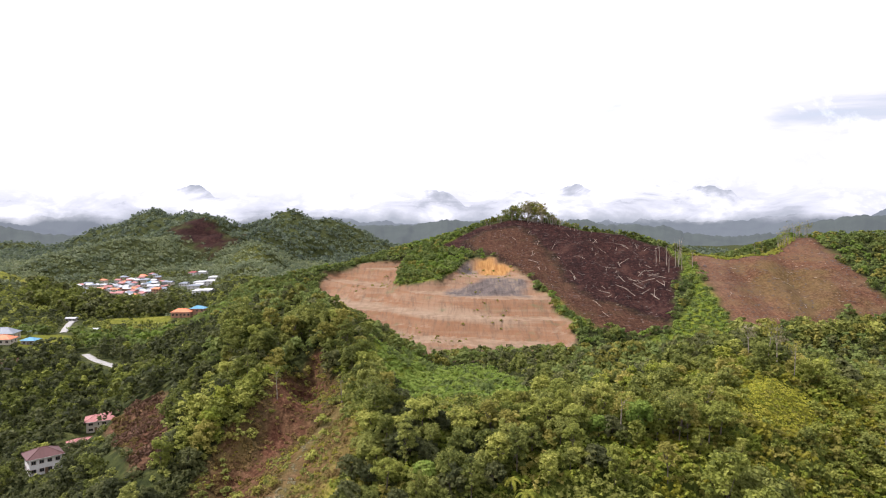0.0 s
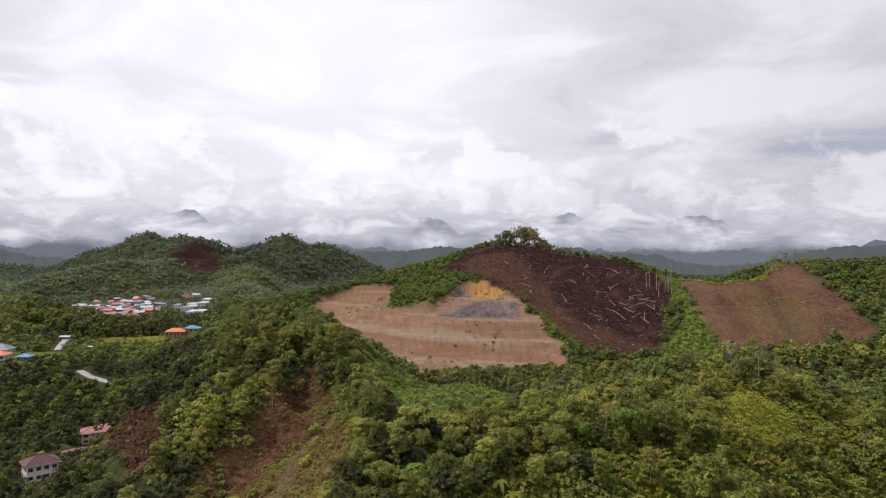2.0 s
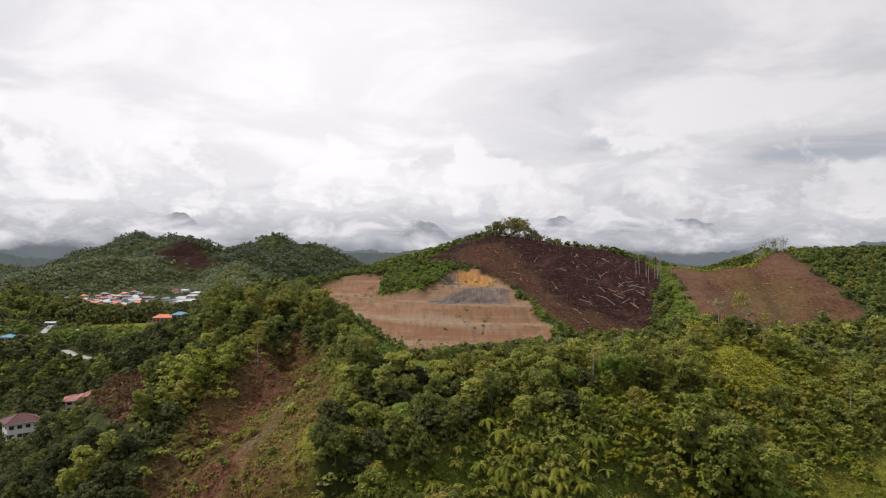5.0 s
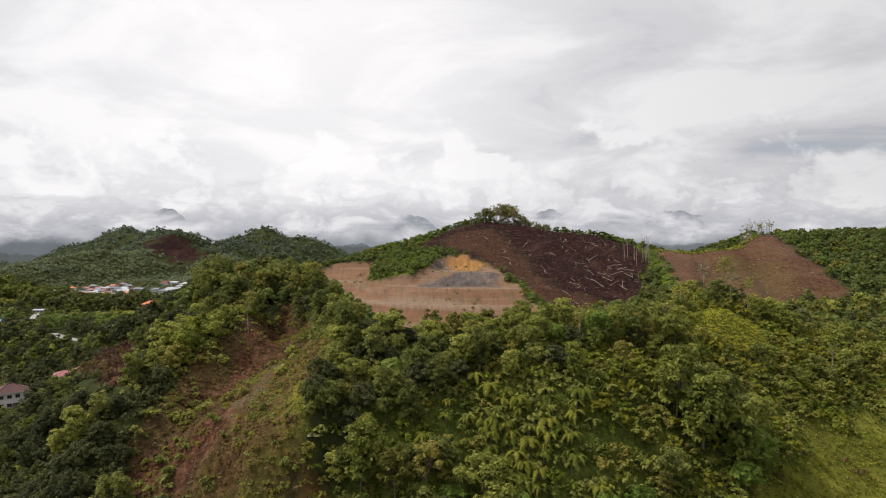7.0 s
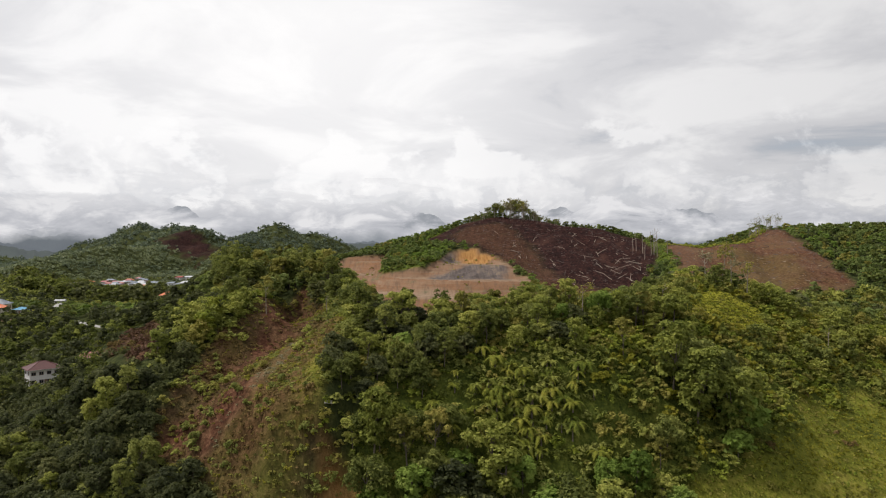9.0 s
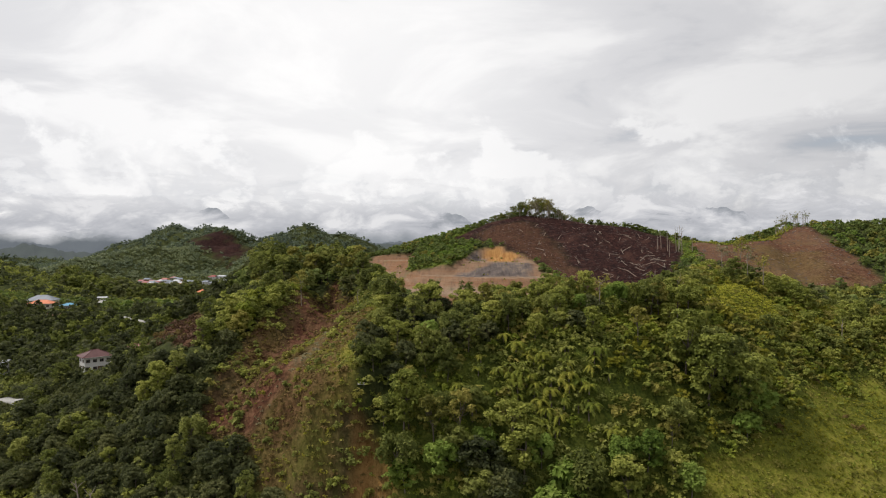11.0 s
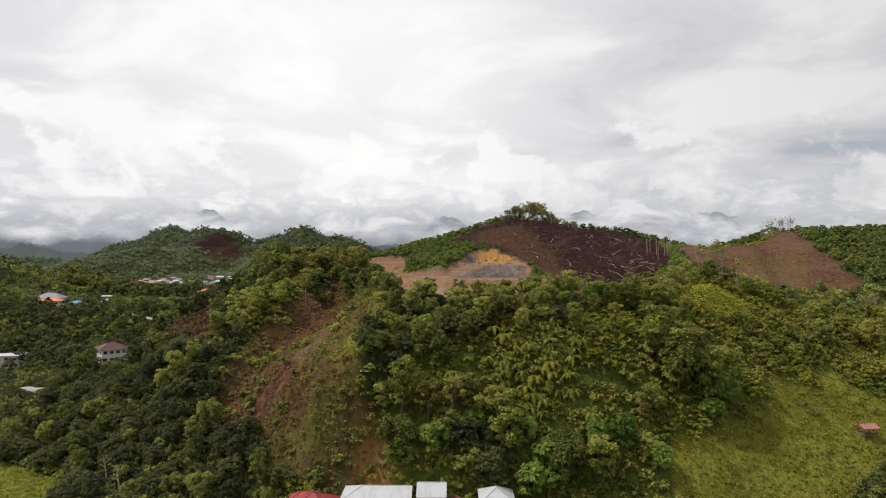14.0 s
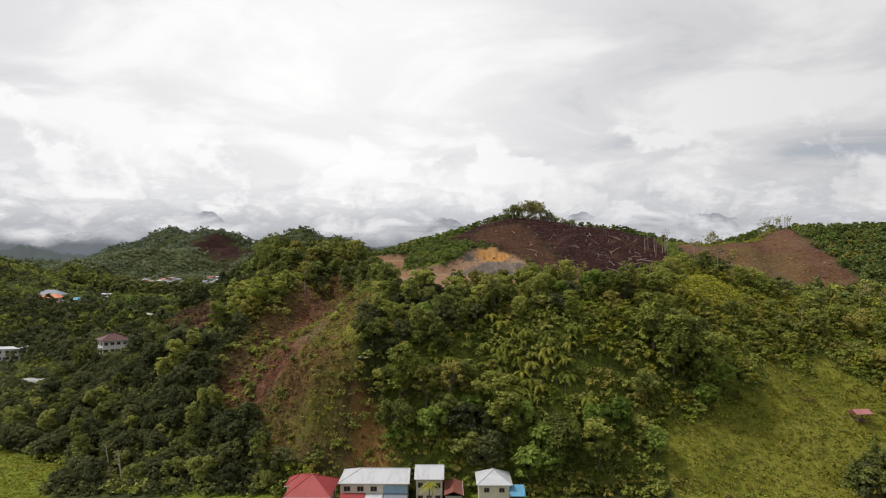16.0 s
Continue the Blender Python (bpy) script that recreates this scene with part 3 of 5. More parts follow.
def covers(x, y):
    c = {}
    c["red"] = np.maximum.reduce([soft(x, y, GULLY, 4, 6, 1) * np.clip(0.8 + 0.6 * rough(x, y, 9, 91), 0, 1) * np.clip((y - 160) / 40, 0.45, 1), soft(x, y, SLIDE, 4, 6, 3) * np.clip(0.66 + 0.8 * rough(x, y, 10, 92), 0.2, 1) * (1 - 0.25 * soft(x, y, RIB, 3, 4, 15)), soft(x, y, BANK, 2, 2, 2), soft(x, y, SCAR, 6, 9, 4) * (0.95 - 0.26 * soft(x, y, SCAR_HEART, 26, 30, 16)), 0.85 * soft(x, y, DEBRIS, 8, 8, 6)])
    edge = np.clip((along(x + 1.5 * rough(x, y, 6, 94), y, CREST)[0] - 1.2) / -2.4 + 0.8, 0, 1)
    c["tan"] = np.maximum.reduce([soft(x, y, DIG, 4, 6, 7), 0.3 * edge * np.clip(0.4 + 1.0 * rough(x, y, 8, 95), 0, 1), 0.3 * soft(x, y, BANK, 2, 2, 2) * np.clip(0.6 + 1.2 * rough(x, y, 9, 97), 0, 1), 0.28 * soft(x, y, SCAR, 6, 9, 4) * np.clip(0.7 + 0.9 * rough(x, y, 30, 96), 0, 1)])
    c["ash"] = soft(x, y, BURN, 5, 7, 8) * (1 - 0.50 * soft(x, y, DEBRIS, 12, 12, 6)) + soft(x, y, SCORCH, 24, 60, 9)
    c["straw"] = np.maximum.reduce([soft(x, y, f, 5, w, 11 + n) for n, (f, w) in enumerate(((KNOLL, 4), (FIELD, 10), (PADDOCK, 6), (YARD, 8), (MEADOW, 8)))] + [0.42 * soft(x, y, RIB, 4, 5, 15), np.clip((4.5 - along(x, y, SEAM)[0]) / 2, 0, 1), 0.8 * soft(x, y, [(-64, 214), (-60, 204), (-64, 190), (-70, 196)], 4, 5, 16), 0.46 * soft(x, y, SCAR_HEART, 26, 30, 16), 0.3 * soft(x, y, [(-400, 1250), (-330, 1230), (-300, 1120), (-330, 1080), (-370, 1130)], 20, 25, 17)])
    c["lush"] = np.maximum.reduce([soft(x, y, f, 6, 7, 21 + n) for n, f in enumerate(LUSH + [TERRACE, LAWN])] + [0.48 * soft(x, y, HILLSIDE, 6, 6, 28) * (1 - c["straw"])])
    c["shale"] = c["tan"] * np.maximum(soft(x, y, [(5, 600), (72, 600), (70, 560), (10, 565)], 10, 10, 31), soft(x, y, [(10, 660), (32, 668), (34, 640), (14, 632)], 6, 6, 32)) * 0.9
    c["clay"] = c["tan"] * soft(x, y, [(32, 672), (54, 664), (66, 630), (38, 626)], 8, 8, 33) + 0.7 * soft(x, y, [(-24, 152), (-16, 150), (-14, 140), (-26, 140)], 4, 2, 34)
    way = np.minimum.reduce([along(x, y, r)[0] for r in ROADS])
    c["road"] = np.clip((3.0 - way) / 1.0 + 0.5, 0, 1)
    return c


# Level ground for houses: x, y, height, radius.
PADS = [(-139.5, 234, 0.6, 9), (-145, 292, -3.5, 12), (-141, 264, -3.0, 8), (-143, 277, -3.4, 8), (-212, 276, -9.5, 10), (-294, 447, 6.5, 17), (-250, 380, 3.0, 9), (-222, 575, 3.5, 15)]


def site(x, y):
    """The finished ground: the land, cut into benches at the diggings, levelled for roads."""
    h = land(x, y)
    cut = np.clip((inside(x, y, DIG) + 2) / 10, 0, 1)
    step = 12.0
    u = (h + 3 + 5.5 * rough(x, y, 120, 71) + 0.02 * (x - y * 0.3)) / step
    f = u - np.floor(u)
    bench = (np.floor(u) + np.clip((f - 0.48) / 0.52, 0, 1) + 0.06 * f) * step - 3
    h = h + cut * (bench - h) * 0.93
    steep = np.clip((f - 0.42) * 6, 0, 1) * np.clip((1.04 - f) * 6, 0, 1)
    h = h - cut * steep * 1.1 * np.abs(lattice(x + 0.12 * y, 0 * y, 6.5, 72) + 0.5 * lattice(x, y, 9, 74))
    scrape = np.clip(inside(x, y, SLIDE) / 5, 0, 1)
    h = h - 1.5 * scrape + scrape * 0.9 * lattice(x, y, 6, 88)
    cliff = np.clip(inside(x, y, BANK) / 4, 0, 1)
    h = h + cliff * 1.2 * lattice(x, y, 4, 89)
    for px, py, pz, pr in PADS:
        w = np.clip((pr * 1.5 - np.hypot(x - px, y - py)) / (pr * 0.5), 0, 1)
        h = h + (pz - h) * w
    return h


def sheet_mesh(name, xs, ys, high):
    X, Y = np.meshgrid(xs, ys)
    Z = high(X, Y)
    verts = np.stack([X, Y, Z], -1).reshape(-1, 3)
    nx, ny = len(xs), len(ys)
    i = (np.arange(ny - 1)[:, None] * nx + np.arange(nx - 1)[None]).ravel()
    return solid(name, verts, np.stack([i, i + 1, i + nx + 1, i + nx], 1))


def solid(name, verts, faces, smooth=True):
    """A mesh from arrays of corners and of faces with equally many corners each."""
    faces = np.asarray(faces)
    me = bpy.data.meshes.new(name)
    n, k = faces.shape
    me.vertices.add(len(verts))
    me.vertices.foreach_set("co", np.ascontiguousarray(verts, dtype=np.float32).ravel())
    me.loops.add(n * k)
    me.loops.foreach_set("vertex_index", faces.astype(np.int32).ravel())
    me.polygons.add(n)
    me.polygons.foreach_set("loop_start", np.arange(0, n * k, k, dtype=np.int32))
    me.polygons.foreach_set("loop_total", np.full(n, k, dtype=np.int32))
    if smooth:
        me.polygons.foreach_set("use_smooth", np.ones(n, bool))
    me.update(calc_edges=True)
    return me


def steps(*runs):
    """Grid lines: from, to, spacing."""
    out = []
    for a, b, d in runs:
        out += list(np.arange(a, b, d))
    return np.array(out + [runs[-1][1]], float)


XS = steps((-4900, -1600, 110), (-1600, -600, 28), (-600, -260, 8), (-260, -130, 3.6), (-130, 150, 2.1), (150, 380, 4.2), (380, 700, 10), (700, 1600, 45), (1600, 4900, 110))
YS = steps((-1500, -300, 100), (-300, 100, 20), (100, 128, 4), (128, 250, 1.6), (250, 450, 5), (450, 800, 2.9), (800, 1150, 9), (1150, 2200, 20), (2200, 4900, 90))
me = sheet_mesh("ground", XS, YS, site)
co = np.empty(len(me.vertices) * 3, np.float32)
me.vertices.foreach_get("co", co)
co = co.reshape(-1, 3).astype(float)
cov = covers(co[:, 0], co[:, 1])
for key, names in (("cover_a", ("red", "tan", "ash", "straw")), ("cover_b", ("lush", "shale", "clay", "road"))):
    layer = me.color_attributes.new(key, "FLOAT_COLOR", "POINT")
    layer.data.foreach_set("color", np.stack([np.clip(cov[n], 0, 1) for n in names], 1).astype(np.float32).ravel())
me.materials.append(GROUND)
GRID = co[:, 2].reshape(len(YS), len(XS))


def ground_level(x, y):
    """Height of the finished ground sheet at any place."""
    x, y = np.clip(np.asarray(x, float), XS[0], XS[-1] - 1e-6), np.clip(np.asarray(y, float), YS[0], YS[-1] - 1e-6)
    i, j = np.searchsorted(XS, x, side="right") - 1, np.searchsorted(YS, y, side="right") - 1
    u, v = (x - XS[i]) / (XS[i + 1] - XS[i]), (y - YS[j]) / (YS[j + 1] - YS[j])
    return (GRID[j, i] * (1 - u) + GRID[j, i + 1] * u) * (1 - v) + (GRID[j + 1, i] * (1 - u) + GRID[j + 1, i + 1] * u) * v


ground = tagged(new("ground", me), "hilly ground with forest floor, grass, bare red soil and terraces", "ground", kind="structure")


def road_mesh(line, width):
    """A cambered ribbon laid along a rounded line of the plan, a little proud of the ground."""
    pts = np.array(line, float)[:, :2]
    for n in range(3):
        cut_in = np.stack([pts[:-1] * 0.75 + pts[1:] * 0.25, pts[:-1] * 0.25 + pts[1:] * 0.75], 1).reshape(-1, 2)
        pts = np.concatenate([pts[:1], cut_in, pts[-1:]])
    way = np.gradient(pts, axis=0)
    way /= np.linalg.norm(way, axis=1, keepdims=True) + 1e-9
    side = np.stack([-way[:, 1], way[:, 0]], 1)
    lanes = [pts + side * width * f for f in (-0.5, -0.25, 0.0, 0.25, 0.5)]
    high = np.max([ground_level(p[:, 0], p[:, 1]) for p in lanes], axis=0)
    rows = [np.column_stack([p, high + h]) for p, h in zip(lanes, (0.18, 0.25, 0.30, 0.25, 0.18))]
    edge = [np.column_stack([lanes[0], high - 1.2]), np.column_stack([lanes[-1], high - 1.2])]
    rows = [edge[0]] + rows + [edge[1]]
    n = len(pts)
    i = (np.arange(len(rows) - 1)[:, None] * n + np.arange(n - 1)[None]).ravel()
    return solid("road", np.concatenate(rows), np.stack([i, i + 1, i + n + 1, i + n], 1))


for line in ROADS:
    me = road_mesh(line, 4.6)
    me.materials.append(TARMAC)
    tagged(new("road", me), "narrow pale concrete road between trees in the side valley", "road", kind="structure")


# ---------------------------------------------------------------- plants
def rnd(seed):
    return np.random.default_rng(seed)


def cards(centre, normal, size, r, fold=0.35, tri=False):
    """Leaves: a diamond folded along the midrib at each centre, or a plain pointed leaf."""
    n = len(centre)
    normal = normal / np.linalg.norm(normal, axis=1, keepdims=True)
    turn = r.normal(size=(n, 3))
    u = np.cross(normal, turn)
    u /= np.linalg.norm(u, axis=1, keepdims=True)
    v = np.cross(normal, u)
    s = (size * r.uniform(0.6, 1.3, n))[:, None]
    if tri:
        a, b, c = centre - u * s * 0.45 - v * s * 0.30, centre + u * s * 0.45 - v * s * 0.34, centre + v * s * 0.66 - normal * s * fold * 0.4
        return np.stack([a, b, c], 1).reshape(-1, 3), np.arange(n * 3).reshape(-1, 3)
    a, b = centre - u * s * 0.62, centre + u * s * 0.62
    c, d = centre + v * s * 0.42 - normal * s * fold * 0.5, centre - v * s * 0.42 - normal * s * fold * 0.5
    verts = np.stack([a, d, b, c], 1).reshape(-1, 3)
    i = np.arange(n)[:, None] * 4
    return verts, np.concatenate([i + [[0, 1, 2]], i + [[0, 2, 3]]])


def crown_shape(seed, radius, height, base, clumps, leaves, size, flat=0.75, tri=False, tuft=0.39, under=0.0):
    """A crown: leaf sprays about points spread through an uneven dome, with gaps between them. tuft: a spray's size against the crown's; under: how far the sides fall in below."""
    r = rnd(seed)
    ang = r.uniform(0, 2 * np.pi, clumps)
    up = r.uniform(0.0, 1.0, clumps) ** 0.75
    out = np.sqrt(np.clip(1 - (up * 0.94) ** 2.2, 0, 1)) * (1 - under * (1 - up) ** 2) * r.uniform(0.55, 1.05, clumps) * radius
    lobes = 1 + 0.22 * np.sin(ang * 3 + r.uniform(0, 6)) + 0.12 * np.sin(ang * 5 + r.uniform(0, 6))
    centre = np.stack([np.cos(ang) * out * lobes, np.sin(ang) * out * lobes, base + up * height * r.uniform(0.86, 1.08, clumps)], 1)
    cr = radius * tuft * r.uniform(0.72, 1.28, clumps)
    which = np.repeat(np.arange(clumps), leaves)
    d = r.normal(size=(len(which), 3))
    d[:, 2] = np.abs(d[:, 2]) * 1.0 - 0.25
    d /= np.linalg.norm(d, axis=1, keepdims=True)
    p = centre[which] + d * cr[which, None] * np.array([1, 1, flat]) * r.uniform(0.6, 1.12, (len(which), 1))
    nrm = d + 0.42 * r.normal(size=d.shape) + np.array([0, -0.12, 0.62])
    return (*cards(p, nrm, size, r, tri=tri), centre)


def tubes(lines, sides=6):
    """Round limbs: each line is a list of x, y, z, radius."""
    verts, faces, start = [], [], 0
    ang = np.arange(sides) / sides * 2 * np.pi
    for line in lines:
        line = np.array(line, float)
        for n, row in enumerate(line):
            way = line[min(n + 1, len(line) - 1), :3] - line[max(n - 1, 0), :3]
            way /= np.linalg.norm(way) + 1e-9
            side = np.cross(way, (0.31, 0.87, 0.23))
            side /= np.linalg.norm(side)
            other = np.cross(way, side)
            verts.append(row[:3] + row[3] * (np.cos(ang)[:, None] * side + np.sin(ang)[:, None] * other))
        for n in range(len(line) - 1):
            for k in range(sides):
                a, b = start + n * sides + k, start + n * sides + (k + 1) % sides
                faces.append((a, b, b + sides, a + sides))
        start += len(line) * sides
    return np.concatenate(verts), np.array(faces)


def limbs(seed, height, thick, centres, count, lean=0.06):
    """A tapered trunk, and limbs that run out to some of the leaf sprays."""
    r = rnd(seed + 500)
    sway = r.normal(size=2) * height * lean
    at = lambda f: np.array([sway[0] * f * f, sway[1] * f * f, height * f - 0.8 * (f == 0)])
    lines = [[(*at(f), thick * (1 - 0.8 * f)) for f in (0, 0.3, 0.6, 0.85, 1.0)]]
    for c in centres[r.permutation(len(centres))[:count]]:
        f = r.uniform(0.4, 0.85)
        a = at(f)
        m = a * 0.5 + c * 0.5 + np.array([0, 0, -0.35])
        lines.append([(*a, thick * 0.42), (*m, thick * 0.28), (*c, thick * 0.08)])
    return tubes(lines, 5)


def part(name, me, material, parent, label=""):
    if material is not None and not me.materials:
        me.materials.append(material)
    ob = new(name, me)
    ob.parent = parent
    if label:
        ob["label"] = label
    return ob


# radius, height, base of the crown, sprays, leaves on each, leaf size, spray size, trunk, limbs, material, label
KINDS = [
    (4.2, 5.6, 2.8, 56, 50, 0.53, 0.25, 0.26, 9, LEAF_DARK, "dark green broadleaf tree with a dense domed crown"),
    (3.3, 7.4, 2.6, 52, 49, 0.51, 0.28, 0.22, 8, LEAF_MID, "mid-green broadleaf tree with a tall leafy crown"),
    (4.7, 4.2, 4.6, 48, 49, 0.53, 0.22, 0.26, 12, LEAF_MID, "spreading green tree with an uneven layered crown"),
    (3.1, 5.2, 1.8, 44, 48, 0.55, 0.29, 0.17, 7, LEAF_LUSH, "young bright green tree with a light leafy crown"),
    (3.6, 4.6, 5.0, 34, 46, 0.49, 0.23, 0.20, 12, LEAF_OLIVE, "olive green tree with a thin open crown"),
    (4.0, 5.4, 0.6, 54, 48, 0.55, 0.24, 0.20, 7, LEAF_DEEP, "dark green tree hung with creepers to the ground"),
    (3.2, 4.0, 2.2, 34, 30, 0.88, 0.30, 0.15, 8, LEAF_LUSH, "green tree with large pale leaves"),
    (3.0, 8.2, 3.4, 46, 46, 0.49, 0.26, 0.18, 9, LEAF_DARK, "tall narrow dark green tree"),
]
protos = []
for n, (rad, tall, base, clumps, leaves, size, tuft, thick, boughs, material, label) in enumerate(KINDS):
    v, f, centre = crown_shape(10 + n, rad, tall, base, clumps, leaves, size, tri=True, tuft=tuft, under=0.5)
    crown_me = solid("crown", v, f)
    crown_me.materials.append(material)
    tv, tf = limbs(10 + n, base + tall * 0.7, thick, centre, boughs)
    trunk_me = solid("trunk", tv, tf)
    trunk_me.materials.append(BARK)
    protos.append((trunk_me, crown_me, label))


def plant(name, pieces, m, label, category, group=""):
    """A thing at the pose m, out of shared meshes."""
    root = new(name)
    root.matrix_basis = m
    for piece, data in pieces:
        part(piece, data, None, root)
    return tagged(root, label, category, group)


def scatter(x0, x1, y0, y1, gap, seed):
    """Uneven spots over a rectangle of the plan."""
    gx, gy = np.meshgrid(np.arange(x0, x1, gap), np.arange(y0, y1, gap))
    gx, gy = gx.ravel(), gy.ravel()
    r = rnd(seed)
    return gx + r.uniform(-0.46, 0.46, gx.size) * gap, gy + r.uniform(-0.46, 0.46, gx.size) * gap


CLEAR = []  # x, y, radius kept free of all plants
GLADES = []  # x, y, radius kept free of trees alone


def open_ground(x, y):
    """1 where no tree grows."""
    c = covers(x, y)
    bare = np.maximum.reduce([c["red"] * 1.2, c["tan"], c["ash"], c["straw"] * 1.1, c["road"], soft(x, y, SLIDE, 4, 6, 3), soft(x, y, LAWN, 3, 3, 26), soft(x, y, MEADOW, 4, 6, 25), 0.96 * soft(x, y, HAMLET, 10, 10, 27), 0.97 * soft(x, y, LUSH[1], 6, 7, 22), 0.9 * soft(x, y, LUSH[2], 6, 7, 23)])
    for cx, cy, cr in CLEAR + GLADES:
        bare = np.maximum(bare, (np.hypot(x - cx, y - cy) < cr) * 1.0)
    return bare


def merged(name, shapes, spots, material, label, category, lift=-0.3):
    """One joined object of many plants: spots are rows of x, y, z, scale, turn, which shape."""
    vs, fs, at = [], [], 0
    for k, (v, f) in enumerate(shapes):
        rows = spots[spots[:, 5] == k]
        if not len(rows):
            continue
        c, s = np.cos(rows[:, 4]), np.sin(rows[:, 4])
        X = (v[None, :, 0] * c[:, None] - v[None, :, 1] * s[:, None]) * rows[:, 3:4] + rows[:, 0:1]
        Y = (v[None, :, 0] * s[:, None] + v[None, :, 1] * c[:, None]) * rows[:, 3:4] + rows[:, 1:2]
        Z = v[None, :, 2] * rows[:, 3:4] + rows[:, 2:3] + lift
        vs.append(np.stack([X, Y, Z], -1).reshape(-1, 3))
        fs.append((f[None] + np.arange(len(rows))[:, None, None] * len(v) + at).reshape(-1, f.shape[1]))
        at += len(rows) * len(v)
    me = solid(name, np.concatenate(vs), np.concatenate(fs))
    me.materials.append(material)
    return tagged(new(name, me), label, category, kind="stuff")



# ---------------------------------------------------------------- houses
def box_mesh(name, w, d, h, bevel=0.0):
    bm = bmesh.new()
    bmesh.ops.create_cube(bm, size=1)
    bmesh.ops.scale(bm, vec=(w, d, h), verts=bm.verts)
    bmesh.ops.translate(bm, vec=(0, 0, h / 2), verts=bm.verts)
    if bevel:
        bmesh.ops.bevel(bm, geom=bm.edges[:], offset=bevel, segments=1, affect="EDGES")
    me = bpy.data.meshes.new(name)
    bm.to_mesh(me)
    bm.free()
    return me


def roof_mesh(name, w, d, rise, over, hips, thick=0.16):
    """A roof whose ridge runs along x; each end is hipped or a gable. Its underside lies at z = 0."""
    a, b = w / 2 + over, d / 2 + over
    run = min(b, a * 0.98)
    r0, r1 = -a + (run if hips[0] else 0), a - (run if hips[1] else 0)
    bm = bmesh.new()
    rings = []
    for lift in (0.0, thick):
        rings.append([bm.verts.new(p) for p in ((-a, -b, lift), (a, -b, lift), (a, b, lift), (-a, b, lift), (r0, 0, rise + lift), (r1, 0, rise + lift))])
    lo, hi = rings
    for q in ((0, 1, 5, 4), (2, 3, 4, 5), (1, 2, 5), (3, 0, 4)):
        bm.faces.new([hi[i] for i in q])
        bm.faces.new([lo[i] for i in reversed(q)])
    for i, j in ((0, 1), (1, 2), (2, 3), (3, 0)):
        bm.faces.new((lo[i], lo[j], hi[j], hi[i]))
    me = bpy.data.meshes.new(name)
    bm.to_mesh(me)
    bm.free()
    return me


def cap_mesh(name, w, d, rise, over, hips):
    a, b = w / 2 + over, d / 2 + over
    run = min(b, a * 0.98)
    r0, r1 = -a + (run if hips[0] else 0), a - (run if hips[1] else 0)
    z = rise + 0.17
    lines = [[(r0, 0, z, 0.12), (r1, 0, z, 0.12)]]
    for hip, end, x in ((hips[0], r0, -a), (hips[1], r1, a)):
        if hip:
            lines += [[(end, 0, z, 0.12), (x, s * b, 0.17, 0.12)] for s in (-1, 1)]
    v, f = tubes(lines, 5)
    return solid(name, v, f)


def shaped_wall(name, w, d, h, rise, hips):
    """Walls with a gable peak at each end that is not hipped."""
    bm = bmesh.new()
    x, y = w / 2, d / 2
    lo = [bm.verts.new(p) for p in ((-x, -y, -1.5), (x, -y, -1.5), (x, y, -1.5), (-x, y, -1.5))]
    hi = [bm.verts.new(p) for p in ((-x, -y, h), (x, -y, h), (x, y, h), (-x, y, h))]
    bm.faces.new((lo[0], lo[1], hi[1], hi[0]))
    bm.faces.new((lo[2], lo[3], hi[3], hi[2]))
    for side, (i, j), hip, sx in (("a", (1, 2), hips[1], x), ("b", (3, 0), hips[0], -x)):
        if hip:
            bm.faces.new((lo[i], lo[j], hi[j], hi[i]))
        else:
            peak = bm.verts.new((sx, 0, h + rise * 0.9))
            bm.faces.new((lo[i], lo[j], hi[j], peak, hi[i]))
    bm.faces.new(list(reversed(lo)))
    me = bpy.data.meshes.new(name)
    bm.to_mesh(me)
    bm.free()
    return me


WINDOWS = {}


def add_window(root, x, y, z, w, h, turn, simple=False):
    key = (round(w, 2), round(h, 2), simple)
    if key not in WINDOWS:
        pane = box_mesh("pane", w, 0.05, h)
        pane.materials.append(PANE)
        bars = []
        for bx, bz, bw, bh in ((0, -0.1, w + 0.24, 0.12), (0, h, w + 0.24, 0.12), (-w / 2 - 0.06, 0, 0.12, h), (w / 2 + 0.06, 0, 0.12, h), (0, 0, 0.07, h)):
            bars.append((bx, bz, bw, bh))
        bm = bmesh.new()
        for bx, bz, bw, bh in bars:
            got = bmesh.ops.create_cube(bm, size=1)["verts"]
            bmesh.ops.scale(bm, vec=(bw, 0.14, bh), verts=got)
            bmesh.ops.translate(bm, vec=(bx, 0, bz + bh / 2), verts=got)
        frame_me = bpy.data.meshes.new("frame")
        bm.to_mesh(frame_me)
        bm.free()
        frame_me.materials.append(FRAME)
        WINDOWS[key] = (pane, frame_me)
    pane, frame_me = WINDOWS[key]
    win = part("window", pane if simple else frame_me, None, root)
    win.matrix_basis = pose(x, y, z, 0, 0, turn)
    if not simple:
        part("pane", pane, None, win, "dark glass pane")


